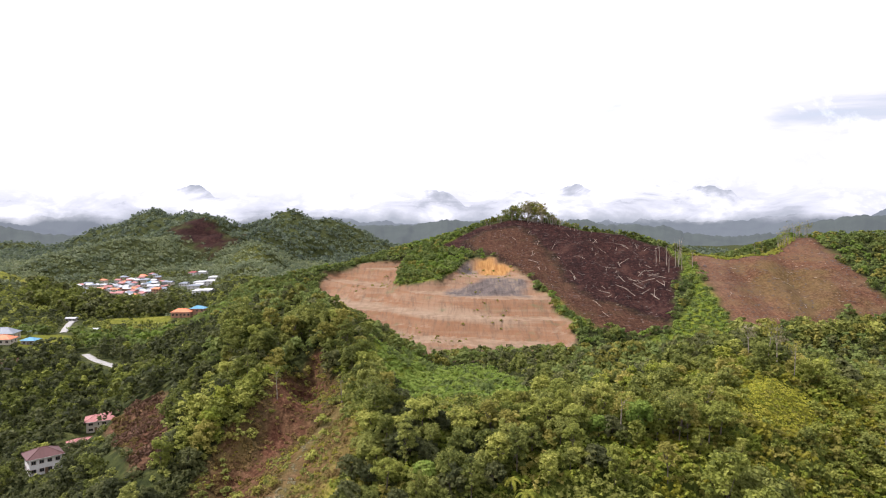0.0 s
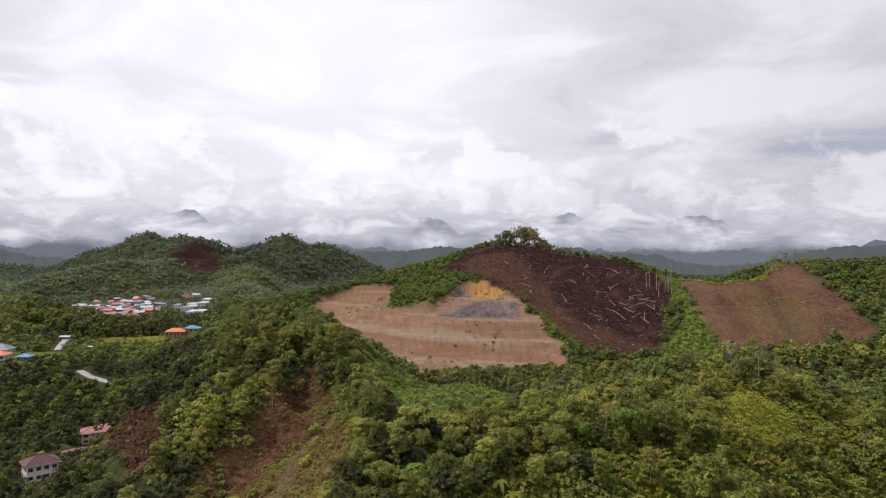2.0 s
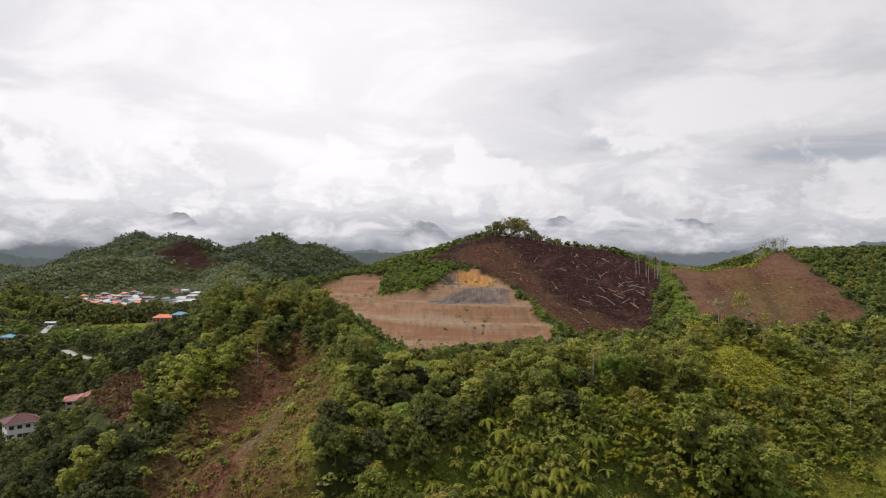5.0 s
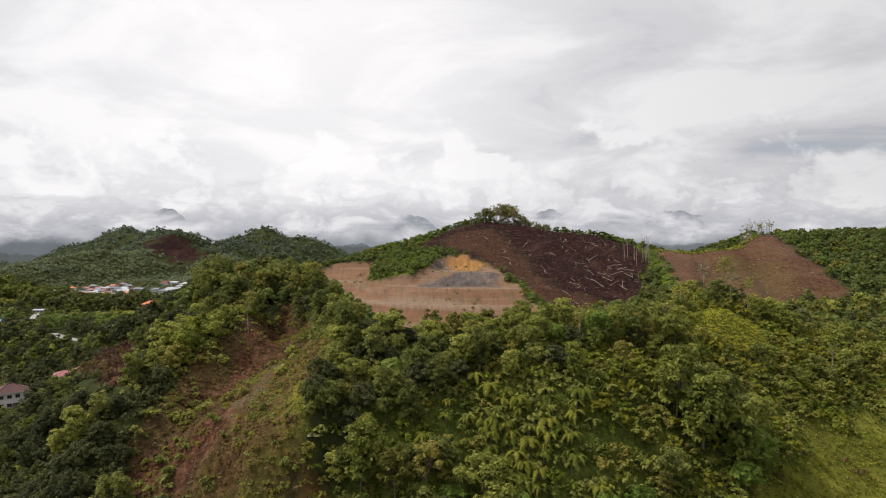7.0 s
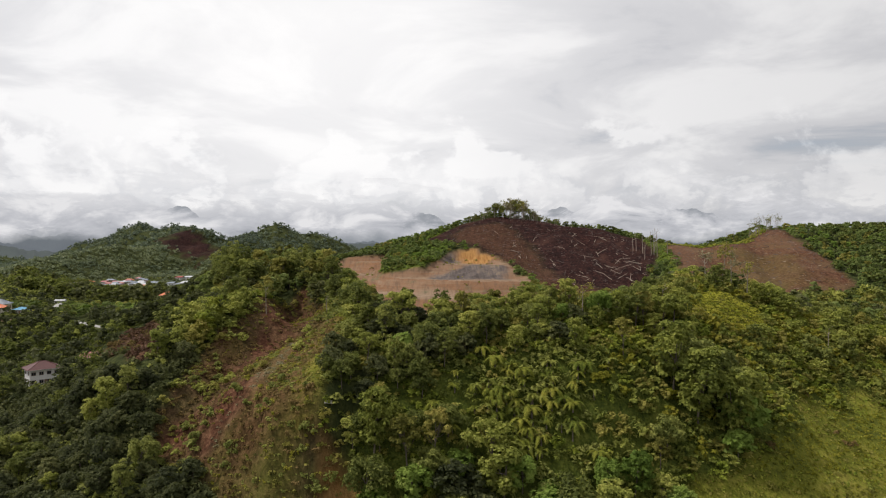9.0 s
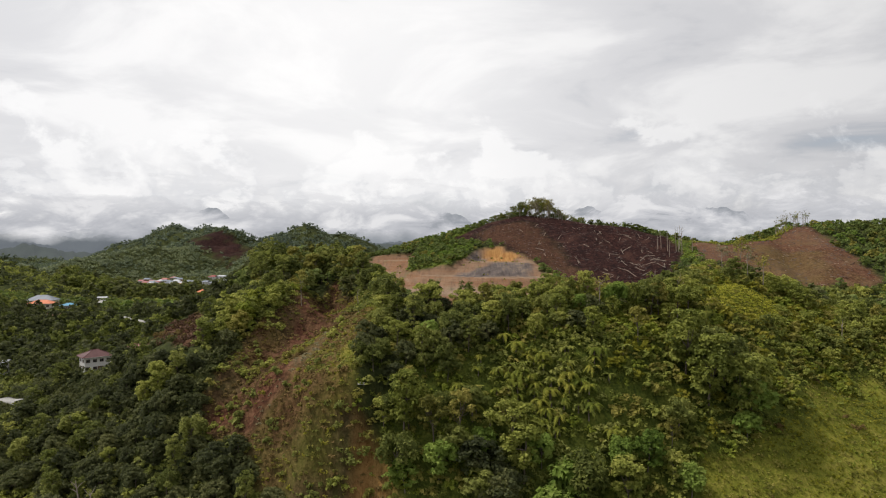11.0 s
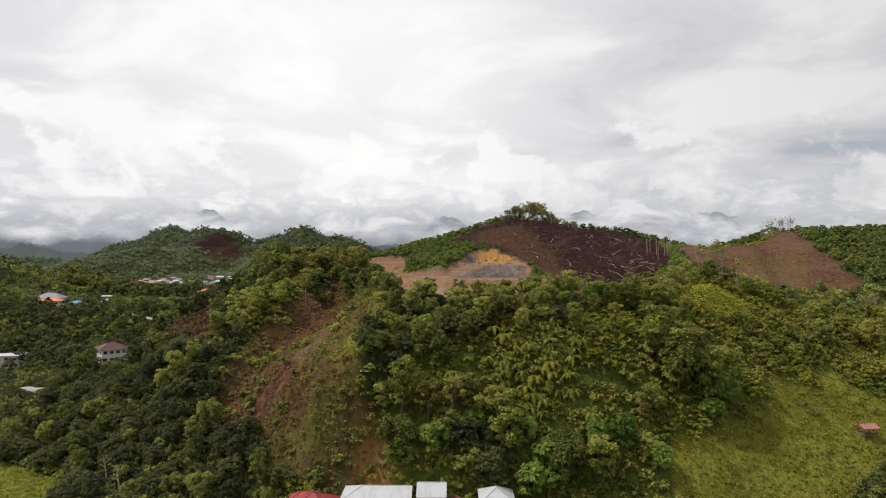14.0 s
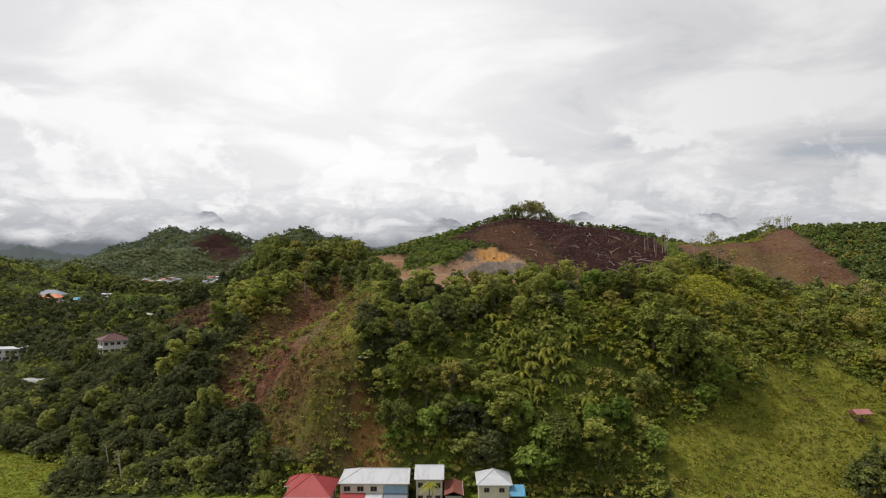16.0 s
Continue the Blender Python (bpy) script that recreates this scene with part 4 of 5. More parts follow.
def house(x, y, z, turn, w, d, eave, rise, wall, roof, label, hips=(True, True), over=0.7, storeys=2, cols=4, simple=False, name="house", caps=True, group="", sides=True):
    root = new(name)
    root.matrix_basis = pose(x, y, z, 0, 0, turn)
    part("wall", shaped_wall("wall", w, d, eave, rise, hips), wall, root)
    slope = part("roof", roof_mesh("roof", w, d, rise, over, hips), roof, root)
    slope.location.z = eave
    if caps and not simple:
        part("ridge_cap", cap_mesh("ridge_cap", w, d, rise, over, hips), roof, slope)
    tall = eave / storeys
    for s in range(storeys):
        for c in range(cols):
            add_window(root, (c + 0.5) / cols * w - w / 2, -d / 2 - 0.03, s * tall + tall * 0.36, min(1.5, w / cols * 0.5), tall * 0.36, 0, simple)
        if sides:
            for c in range(2):
                for sx, a in ((1, 90), (-1, -90)):
                    add_window(root, sx * (w / 2 + 0.03), (c + 0.5) / 2 * d - d / 2, s * tall + tall * 0.36, 1.2, tall * 0.36, a, simple)
    if not simple:
        door = part("door", box_mesh("door", 1.0, 0.12, 2.1, 0.01), TIMBER, root, "brown timber door")
        door.location = (w * 0.02, -d / 2 - 0.04, 0.05)
        bar = part("gutter", box_mesh("gutter", w + 2 * over, 0.14, 0.14), CONCRETE, slope)
        bar.location = (0, -d / 2 - over - 0.08, 0.0)
    CLEAR.append((x, y, max(w, d) * 0.62 + 2.0))
    return tagged(root, label, "house", group)


def ground_at(x, y):
    return float(ground_level(x, y))


def level(x, y, dz=0.0):
    return ground_at(x, y) + dz


# the row at the foot of the hill
ROW = "houses in the row below the hill"
LOW = -22.6
house(-17.6, 133.4, LOW, 0, 17.2, 9.6, 6.1, 2.2, WALL_CREAM, ROOF_WHITE, "long two-storey cream house with a white metal roof", (True, False), 0.6, 2, 5, group=ROW, sides=False)
house(-3.4, 134.6, LOW, 0, 6.8, 8.6, 6.6, 2.2, WALL_CREAM, ROOF_WHITE, "narrow cream house with a white gabled metal roof", (False, False), 0.5, 2, 3, group=ROW, sides=False)
house(13.4, 133.2, LOW, 90, 8.6, 7.8, 5.7, 2.5, WALL_CREAM, ROOF_WHITE, "small cream house with a white hipped roof", (True, True), 0.7, 2, 3, group=ROW)
house(-33.2, 127.5, LOW, 0, 10.2, 12, 5.2, 3.4, WALL_CREAM, ROOF_RED, "low house under a broad red hipped metal roof", (True, True), 0.8, 1, 4, group=ROW)
house(-36.6, 132.0, LOW, 0, 7.0, 6.0, 5.2, 2.0, WALL_CREAM, ROOF_RED, "red-roofed annex beside the low red house", (True, False), 0.6, 1, 2, group=ROW)
house(2.9, 131.5, LOW, 90, 9.6, 4.2, 3.8, 0.9, WALL_GREY, ROOF_RUST, "lean rusty-roofed shed between two houses", (False, False), 0.3, 1, 2, group=ROW)


def canopy(x, y, z, w, d, tilt, roof, label, posts=True):
    root = new("canopy")
    root.matrix_basis = pose(x, y, z, 0, 0, 0)
    sheet_part = part("roof_sheet", box_mesh("roof_sheet", w, d, 0.08), roof, root)
    sheet_part.rotation_euler.x = radians(tilt)
    for sx in (-1, 1):
        post = part("post", box_mesh("post", 0.14, 0.14, z - LOW), TIMBER, root)
        post.location = (sx * (w / 2 - 0.2), -d / 2 + 0.3, LOW - z)
    CLEAR.append((x, y, max(w, d)))
    return tagged(root, label, "canopy", "canopies before the row of houses")


canopy(-23.0, 126.2, LOW + 3.3, 6.6, 4.4, 9, ROOF_RED, "red metal canopy over the front of a cream house")
canopy(-17.4, 126.4, LOW + 3.2, 4.4, 4.0, 9, ROOF_WHITE, "white metal canopy over a house front")
canopy(-11.9, 126.4, LOW + 3.2, 6.0, 4.2, 9, ROOF_GREY, "blue-grey metal canopy over a house front")
canopy(19.2, 128.6, LOW + 4.4, 4.0, 5.2, 14, ROOF_BLUE, "bright blue metal awning beside a white roof")
blue_front = new("wall_panel", box_mesh("wall_panel", 6.0, 0.1, 5.6))
blue_front.data.materials.append(WALL_BLUE)
blue_front.location = (-12.1, 128.49, LOW)
tagged(blue_front, "pale blue painted front of the end unit of the row", "wall panel")

# houses in the side valley
SIDE = "houses in the side valley"
house(-139.5, 234.5, 0.6, 42, 9.6, 8.0, 5.7, 2.4, WALL_WHITE, ROOF_MAROON, "white two-storey house with a maroon hipped roof", (True, True), 0.9, 2, 4, group=SIDE)
house(-142, 293, -3.5, 24, 15, 9, 5.4, 2.4, WALL_CREAM, ROOF_PINK, "large cream house with a faded red roof and balconies", (True, False), 1.0, 2, 4, group=SIDE)
house(-151, 291, -3.5, 24, 7, 8, 4.6, 1.8, WALL_CREAM, ROOF_PINK, "cream house wing with a faded red roof", (True, True), 0.9, 2, 2, group=SIDE)
house(-141, 264, -3.0, 30, 12, 7, 3.2, 1.8, WALL_GREY, ROOF_PINK, "long low house with a faded red roof", (True, False), 0.6, 1, 4, group=SIDE)
house(-212, 276, -9.5, 12, 14, 9, 6.0, 0.5, WALL_WHITE, ROOF_WHITE, "white modern house with a shallow white roof", (True, True), 0.6, 2, 4, group=SIDE)
house(-298, 452, 6.5, 8, 18, 11, 4.4, 3.6, WALL_CREAM, ROOF_GREY, "long low house with a blue-grey hipped roof", (True, True), 0.8, 1, 6, group=SIDE)
house(-288, 436, 6.5, 6, 15, 9, 3.4, 2.4, WALL_CREAM, ROOF_ORANGE, "house with a bright orange tiled roof", (True, True), 0.7, 1, 4, group=SIDE)
house(-272, 441, level(-262, 441, 0.0), 0, 9, 7, 3.0, 1.6, WALL_GREY, ROOF_BLUE, "small shelter with a blue metal roof", (True, True), 0.6, 1, 2, group=SIDE)
house(-250, 380, 3.0, 20, 14, 9, 3.4, 1.6, WALL_GREY, ROOF_RUST, "low brown house half hidden by trees", (True, False), 0.6, 1, 3, group=SIDE)
house(-224, 572, 3.5, 5, 16, 9, 4.6, 2.6, WALL_ORANGE, ROOF_ORANGE, "orange-walled house with an orange tiled roof", (True, True), 0.7, 1, 5, group=SIDE)
house(-213, 580, 3.5, 5, 12, 9, 6.4, 2.2, WALL_ORANGE, ROOF_BLUE, "house with a pale blue metal roof", (True, True), 0.7, 2, 3, group=SIDE)
house(-262, 500, level(-262, 500, 0.0), 0, 8, 5, 2.6, 0.8, WALL_GREY, ROOF_WHITE, "small white-roofed shed by the meadow", (False, False), 0.3, 1, 2, True, name="shed", group=SIDE)
house(-312, 560, level(-312, 560, 0.0), 6, 8, 5, 2.4, 0.9, WALL_GREY, ROOF_WHITE, "low white-roofed shed among trees", (False, False), 0.4, 1, 3, True, name="shed", group=SIDE)

# the far village
VILLAGE = "houses of the far village"
r = rnd(77)
looks = [(ROOF_WHITE, "white-roofed"), (ROOF_GREY, "grey-roofed"), (ROOF_WHITE, "pale-roofed"), (ROOF_PINK, "faded red-roofed"), (ROOF_ORANGE, "orange-roofed"), (ROOF_BLUE, "blue-roofed")]
for row, (hy0, west, east) in enumerate(((712, 0.548, 0.50), (734, 0.55, 0.49), (757, 0.555, 0.475), (781, 0.56, 0.46), (806, 0.56, 0.45), (833, 0.565, 0.44), (862, 0.565, 0.43), (894, 0.565, 0.425), (930, 0.56, 0.42), (972, 0.53, 0.43), (1020, 0.50, 0.44), (1075, 0.47, 0.44))):
    count = int((west - east) * hy0 / 9.2)
    for n in range(count):
        hx = -hy0 * (west - 0.014 + (east - west) * (n + 0.5) / count) + r.uniform(-2.5, 2.5)
        hy = hy0 + r.uniform(-7, 7)
        if r.uniform() < 0.05:
            continue
        warm = 0.34 if row < 4 else 0.06
        pick = int(r.choice(6, p=[0.26 - warm / 2, 0.32, 0.18 - warm / 2, 0.10 + warm / 2, 0.10 + warm / 2, 0.04]))
        roof, word = looks[pick]
        wall = [WALL_WHITE, WALL_CREAM, WALL_ORANGE, WALL_GREY][int(r.integers(4))]
        tall = int(r.integers(1, 3))
        house(hx, hy, level(hx, hy), float(r.uniform(-25, 25)), float(r.uniform(7, 11)), float(r.uniform(6.5, 9)), 2.7 * tall, float(r.uniform(1.5, 2.4)), wall, roof, f"small {word} village house of {'one storey' if tall == 1 else 'two storeys'}", (bool(r.integers(2)), bool(r.integers(2))), 0.5, tall, 3, True, group=VILLAGE, sides=False)
for hx, hy, roof, word in ((-352, 905, ROOF_GREY, "grey-roofed"), (-336, 915, ROOF_WHITE, "white-roofed"), (-318, 925, ROOF_WHITE, "white-roofed"), (-318, 868, ROOF_WHITE, "white-roofed"), (-306, 872, ROOF_WHITE, "pale-roofed"), (-322, 860, ROOF_GREY, "grey-roofed"), (-415, 1105, ROOF_RED, "red-roofed"), (-402, 1112, ROOF_WHITE, "white-roofed"), (-248, 700, ROOF_WHITE, "white-roofed"), (-262, 716, ROOF_WHITE, "white-roofed")):
    house(hx, hy, level(hx, hy), float(r.uniform(-20, 20)), float(r.uniform(10, 16)), 9, 5.4, 2.0, WALL_WHITE, roof, f"{word} house at the village edge", (True, False), 0.5, 2, 3, True, group=VILLAGE, sides=False)


def hut(x, y):
    """A field hut: a red metal roof on posts over a raised floor."""
    z = ground_at(x, y)
    root = new("field_hut")
    root.matrix_basis = pose(x, y, z, 0, 0, 8)
    roof = part("roof", roof_mesh("roof", 4.6, 3.4, 1.1, 0.5, (False, False)), ROOF_PINK, root)
    roof.location.z = 2.6
    for sx in (-1, 1):
        for sy in (-1, 1):
            post = part("post", box_mesh("post", 0.16, 0.16, 3.4), TIMBER, root)
            post.location = (sx * 2.1, sy * 1.5, -0.8)
    deck = part("deck", box_mesh("deck", 4.4, 3.2, 0.12), TIMBER, root)
    deck.location.z = 0.5
    pole = part("rail", box_mesh("rail", 6.0, 0.10, 0.10), DEAD, root, "pale bamboo rail")
    pole.matrix_basis = pose(-4.6, -0.6, 1.5, 0, 8, 0)
    CLEAR.append((x, y, 4))
    return tagged(root, "small open field hut with a faded red metal roof", "hut")


hut(132, 169)
GLADES.append((-24.5, 155.0, 3.5))
CLEAR.extend([(-84, 191, 4.5), (-93, 200, 6), (-101, 209, 6), (-109, 219, 6), (-116, 228, 6), (-123, 238, 4.5), (-130, 248, 4), (-133, 256, 4), (-133, 272, 5), (-141, 279, 5), (-127, 258, 5), (-124, 263, 4), (-126, 247, 4.5), (-129, 232, 5), (-150, 277, 5), (-148, 269, 5)])

# an old sheet of roofing left at the side of the landslip
tin = new("tin_sheet", box_mesh("tin_sheet", 2.0, 1.1, 0.05, 0.01))
tin.data.materials.append(WALL_GREY)
tin.matrix_basis = pose(-24.5, 157.5, ground_at(-24.5, 157.5) + 1.1, 30, 4, 10)
tagged(tin, "weathered grey tin sheet lying on the slope", "tin sheet")
for tin_turn in (-1, 1):
    prop = part("prop", box_mesh("prop", 0.12, 0.12, 1.6), TIMBER, tin)
    prop.location = (tin_turn * 0.8, 0.0, -1.5)


GLADES.extend([(95, 193, 11), (104, 187, 8), (88, 190, 8), (-130, 217, 8), (-123, 206, 7), (-136, 218, 8), (-141, 218, 6), (-130, 208, 7), (-138, 252, 7), (-133, 246, 6), (-146, 255, 7), (-152, 278, 7), (-143, 276, 7), (-196, 262, 8), (-190, 248, 7), (-91, 196, 6), (-98, 206, 6), (-105, 216, 6), (-112, 228, 6), (-119, 240, 6), (-127, 249, 6), (-272, 415, 9), (-282, 424, 9), (-262, 425, 9), (-296, 430, 9), (-252, 432, 8), (-262, 408, 8), (-284, 408, 8), (-222, 556, 9), (-212, 560, 9), (-230, 552, 9)])

for road in ROADS[:2]:
    for (ax, ay, az), (bx, by, bz) in zip(road, road[1:]):
        for step in range(4):
            f = step / 4
            for nearer in (1.0, 0.975, 0.955):
                GLADES.append(((ax + (bx - ax) * f) * nearer, (ay + (by - ay) * f) * nearer, 6.5))


# ---------------------------------------------------------------- trees
def in_thicket(x, y):
    """The great dark thicket at the head of the field."""
    return math.hypot((x - 76) / 1.25, y - 164) < 9.5


def species(x, y):
    """Which kind of tree grows at a spot: bright ones at the foot, dark ones in the hollows, olive ones along the crest."""
    r = rnd(int(abs(x * 31 + y * 17) * 10) % 100003)
    mood = float(lattice(np.array([x]), np.array([y]), 30, 51)[0]) + r.normal() * 0.5
    if in_thicket(x, y):
        return int(r.choice([0, 1, 2, 6, 3], p=[0.38, 0.18, 0.18, 0.16, 0.1]))
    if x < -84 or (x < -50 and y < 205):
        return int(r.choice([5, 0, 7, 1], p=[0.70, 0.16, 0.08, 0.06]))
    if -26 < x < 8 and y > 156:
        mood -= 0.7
    if y < 150 and x > -20:
        return int(r.choice([0, 1, 3, 6, 5], p=[0.30, 0.16, 0.30, 0.10, 0.14]))
    if mood < -0.35:
        return int(r.choice([0, 5, 7, 2], p=[0.34, 0.38, 0.2, 0.08]))
    if mood < 0.25:
        return int(r.choice([1, 2, 0, 6, 4], p=[0.34, 0.26, 0.16, 0.1, 0.14]))
    return int(r.choice([4, 3, 1, 2, 6], p=[0.4, 0.16, 0.2, 0.14, 0.1]))


def stand(kind, x, y, s, r):
    trunk_me, crown_me, label = protos[kind]
    return plant("tree", (("trunk", trunk_me), ("crown", crown_me)), Matrix.LocRotScale((x, y, ground_at(x, y) - 0.2), Euler((r.normal() * 0.05, r.normal() * 0.05, r.uniform(0, 6.28))), (s, s, s * r.uniform(0.85, 1.2))), label, "tree", "trees on the near hillside")


# palms and giant ferns in the hollow of the near hill
def frond_lines(seed, count, long, leaflets, droop):
    r = rnd(seed)
    vs, fs, at = [], [], 0
    for n in range(count):
        a = n / count * 6.28 * 1.618 * 3 + r.uniform(-0.2, 0.2)
        reach, rise = long * r.uniform(0.75, 1.1), r.uniform(0.35, 1.0)
        t = np.linspace(0, 1, leaflets + 1)
        out = reach * (t - 0.12 * t * t)
        up = reach * (rise * t - droop * t ** 2.2)
        spine = np.stack([np.cos(a) * out, np.sin(a) * out, up], 1)
        side = np.array([-np.sin(a), np.cos(a), 0])
        for k in range(leaflets):
            p, q = spine[k], spine[k + 1]
            w = 0.34 * long * math.sin(math.pi * min(0.95, 0.12 + 0.8 * (k + 0.5) / leaflets)) * 0.62
            for s in (-1, 1):
                tip = (p + q) / 2 + side * s * w + (q - p) * 1.1 + np.array([0, 0, -0.32 * w])
                vs += [p, q, tip]
                fs.append((at, at + 1, at + 2))
                at += 3
    return np.array(vs), np.array(fs)


palm_protos = []
for seed, count, long, droop in ((1, 15, 2.9, 0.95), (2, 12, 2.4, 0.8), (3, 17, 3.3, 1.05)):
    v, f = frond_lines(seed, count, long, 12, droop)
    fr = solid("fronds", v + np.array([0, 0, 1.6]), f)
    fr.materials.append(FROND if seed != 2 else LEAF_MID)
    tv, tf = tubes([[(0, 0, -0.6, 0.2), (0.05, 0, 0.8, 0.17), (0, 0, 1.7, 0.14)]], 7)
    st = solid("stem", tv, tf)
    st.materials.append(BARK)
    palm_protos.append((st, fr))
r = rnd(31)
for n in range(96):
    px, py = 24 + r.normal() * 10.5, 160 + r.normal() * 4.6
    st, fr = palm_protos[int(r.integers(3))]
    s = r.uniform(0.75, 1.25)
    plant("palm", (("stem", st), ("fronds", fr)), Matrix.LocRotScale((px, py, ground_at(px, py) + 2.0 * r.uniform()), Euler((0, 0, r.uniform(0, 6.28))), (s, s, s)), "low palm with arching yellow-green fronds", "palm", "palms in the hollow")
    GLADES.append((px, py, 1.1))


def tall_palm(x, y, top):
    z = ground_at(x, y)
    h = top - z
    root = new("coconut_palm")
    root.location = (x, y, z)
    tv, tf = tubes([[(0, 0, -0.4, 0.2), (0.3, 0.1, h * 0.5, 0.15), (0.5, 0.2, h, 0.12)]], 8)
    part("stem", solid("stem", tv, tf), BARK, root)
    v, f = frond_lines(9, 18, 3.0, 14, 0.95)
    part("fronds", solid("fronds", v + np.array([0.5, 0.2, h]), f), FROND, root)
    return tagged(root, "coconut palm standing before the row of houses", "palm")


tall_palm(-3.6, 125.5, -16.2)


def bare_tree(name, x, y, tall, thick, seed, label, branches=6, lean=0.05, material=DEAD, tuft=0, group=""):
    """A standing dead or thin tree: a pale trunk that forks near the top, with some leaves if any are left."""
    r = rnd(seed)
    sway = r.normal(size=2) * tall * lean
    at = lambda f: np.array([sway[0] * f, sway[1] * f, tall * f - 0.6 * (f == 0)])
    lines = [[(*at(f), thick * (1 - 0.72 * f)) for f in (0, 0.35, 0.7, 1.0)]]
    ends = [at(1.0)]
    for n in range(branches):
        f = r.uniform(0.5 if branches < 9 else 0.38, 0.95)
        a, w = at(f), r.uniform(0, 6.28)
        reach = tall * r.uniform(0.10, 0.24)
        m = a + np.array([math.cos(w) * reach * 0.5, math.sin(w) * reach * 0.5, reach * 0.55])
        e = a + np.array([math.cos(w) * reach, math.sin(w) * reach, reach * r.uniform(0.8, 1.4)])
        lines.append([(*a, thick * 0.34), (*m, thick * 0.22), (*e, thick * 0.06)])
        ends.append(e)
    root = new(name)
    root.location = (x, y, ground_at(x, y))
    tv, tf = tubes(lines, 6)
    part("trunk", solid("trunk", tv, tf), material, root)
    if tuft:
        ends = np.array(ends)
        which = np.repeat(np.arange(len(ends)), tuft)
        d = r.normal(size=(len(which), 3))
        p = ends[which] + d * tall * 0.06 * np.array([1, 1, 0.75])
        v, f = cards(p, d + np.array([0, 0, 0.8]), tall * (0.045 if tuft < 30 else 0.038), r)
        part("crown", solid("crown", v, f), (LEAF_PALE if seed % 2 else LEAF_OLIVE) if tuft < 30 else LEAF_DARK, root)
    return tagged(root, label, "tree", group)


SUMMIT = "trees on the cleared summit"
r = rnd(41)
for n in range(80):
    f = n / 79
    sx = (48 + 100 * f if n % 2 else 74 + 62 * f) + r.uniform(-4, 4)
    sy = float(np.interp(sx, (20, 78, 112, 150), (764, 788, 768, 732))) + r.uniform(-14, 8)
    tall = (6.5 + 14 * math.exp(-((sx - 106) / 17) ** 2) + 5 * math.exp(-((sx - 82) / 10) ** 2)) * r.uniform(0.6, 1.12)
    leaf = r.uniform() < (0.8 if sx < 90 or sx > 134 else 0.22)
    bare_tree("summit_tree", sx, sy, tall, 0.28, 100 + n, "leafy tree still standing on the cleared summit" if leaf else "tall pale half-dead tree on the cleared summit", 12, 0.05, DEAD, 70 if leaf else 26, SUMMIT)
for n in range(7):
    bare_tree("summit_tree", 97 + 3.0 * n + r.uniform(-1, 1), 770 + r.uniform(-8, 4), r.uniform(15, 21), 0.34, 601 + 2 * n, "tall pale tree with a bleached ragged crown on the cleared summit", 14, 0.05, DEAD, 29, SUMMIT)
for n in range(11):
    bare_tree("dead_tree", 200 + 2.4 * n + r.uniform(-1.5, 1.5), 612 + r.uniform(-18, 22), r.uniform(13, 23), 0.34, 140 + n, "tall bare pale trunk at the edge of the burn", 3, 0.03, DEAD, 0, "bare trunks by the burn")
for n in range(24):
    bare_tree("dead_tree", 318 + 2.0 * n + r.uniform(-1.5, 1.5), float(np.interp(318 + 2.0 * n, (300, 350, 365), (618, 657, 660))) + r.uniform(-4, 4), r.uniform(8, 16), 0.24, 560 + n, "thin bare tree on the ridge above the cleared slope", 4, 0.05, DEAD, 8 if n % 3 else 36, "thin trees on the ridge")
for n in range(5):
    bare_tree("dead_tree", 262 + 9 * n, 625 + r.uniform(-6, 10), r.uniform(6, 13), 0.16, 180 + n, "lone thin bare trunk behind the ridge", 2, 0.03, DEAD, 0, "thin trees on the ridge")
for n, (sx, sy, tall, tuft) in enumerate(((46, 186, 12, 24), (-24, 206, 9, 0), (112, 239, 15, 26), (117, 242, 14, 26), (121, 238, 13, 20), (108, 244, 12, 20), (172, 234, 11, 14), (177, 236, 12, 10), (183, 238, 11, 14), (188, 240, 10, 10), (74, 196, 9, 16), (-36, 232, 9, 30), (-58, 232, 10, 34), (5, 196, 10, 34), (66, 206, 9, 12), (138, 215, 9, 30))):
    bare_tree("thin_tree", sx, sy, tall, 0.2, 200 + n, "slender pale-trunked tree with sparse leaves" if tuft else "bare grey snag with stubby branches", 7, 0.05, DEAD, tuft, "slender trees on the hill crest")


for n, (sx, sy, tall) in enumerate(((-94, 145, 11), (-90, 143.5, 8))):
    bare_tree("dead_tree", sx, sy, tall, 0.3, 260 + n, "leaning dead tree at the edge of the grass", 5, 0.3, DEAD, 0, "dead trees by the grass")
GLADES.extend([(-94, 144, 4), (-90, 142, 4)])


def log(x, y, long, thick, turn, seed, material, group):
    r = rnd(seed)
    a = radians(turn)
    pts = []
    for f in (-0.5, -0.2, 0.15, 0.5):
        px, py = x + math.cos(a) * long * f, y + math.sin(a) * long * f
        pts.append((px - x, py - y, ground_at(px, py) - ground_at(x, y) + thick * 0.8 + 0.5 * r.uniform(), thick * (0.95 - 0.7 * (f + 0.5))))
    lines = [pts]
    for n in range(2):
        p = pts[2]
        w = a + r.choice([-1, 1]) * r.uniform(0.5, 1.0)
        lines.append([p, (p[0] + math.cos(w) * long * 0.22, p[1] + math.sin(w) * long * 0.22, p[2] + r.uniform(0.3, 1.6), thick * 0.14)])
    v, f = tubes(lines, 6)
    me = solid("log", v, f)
    me.materials.append(material)
    ob = new("fallen_log", me)
    ob.location = (x, y, ground_at(x, y))
    return tagged(ob, "pale felled trunk lying on burnt ground" if material is DEAD else "charred trunk lying on burnt ground", "log", group)


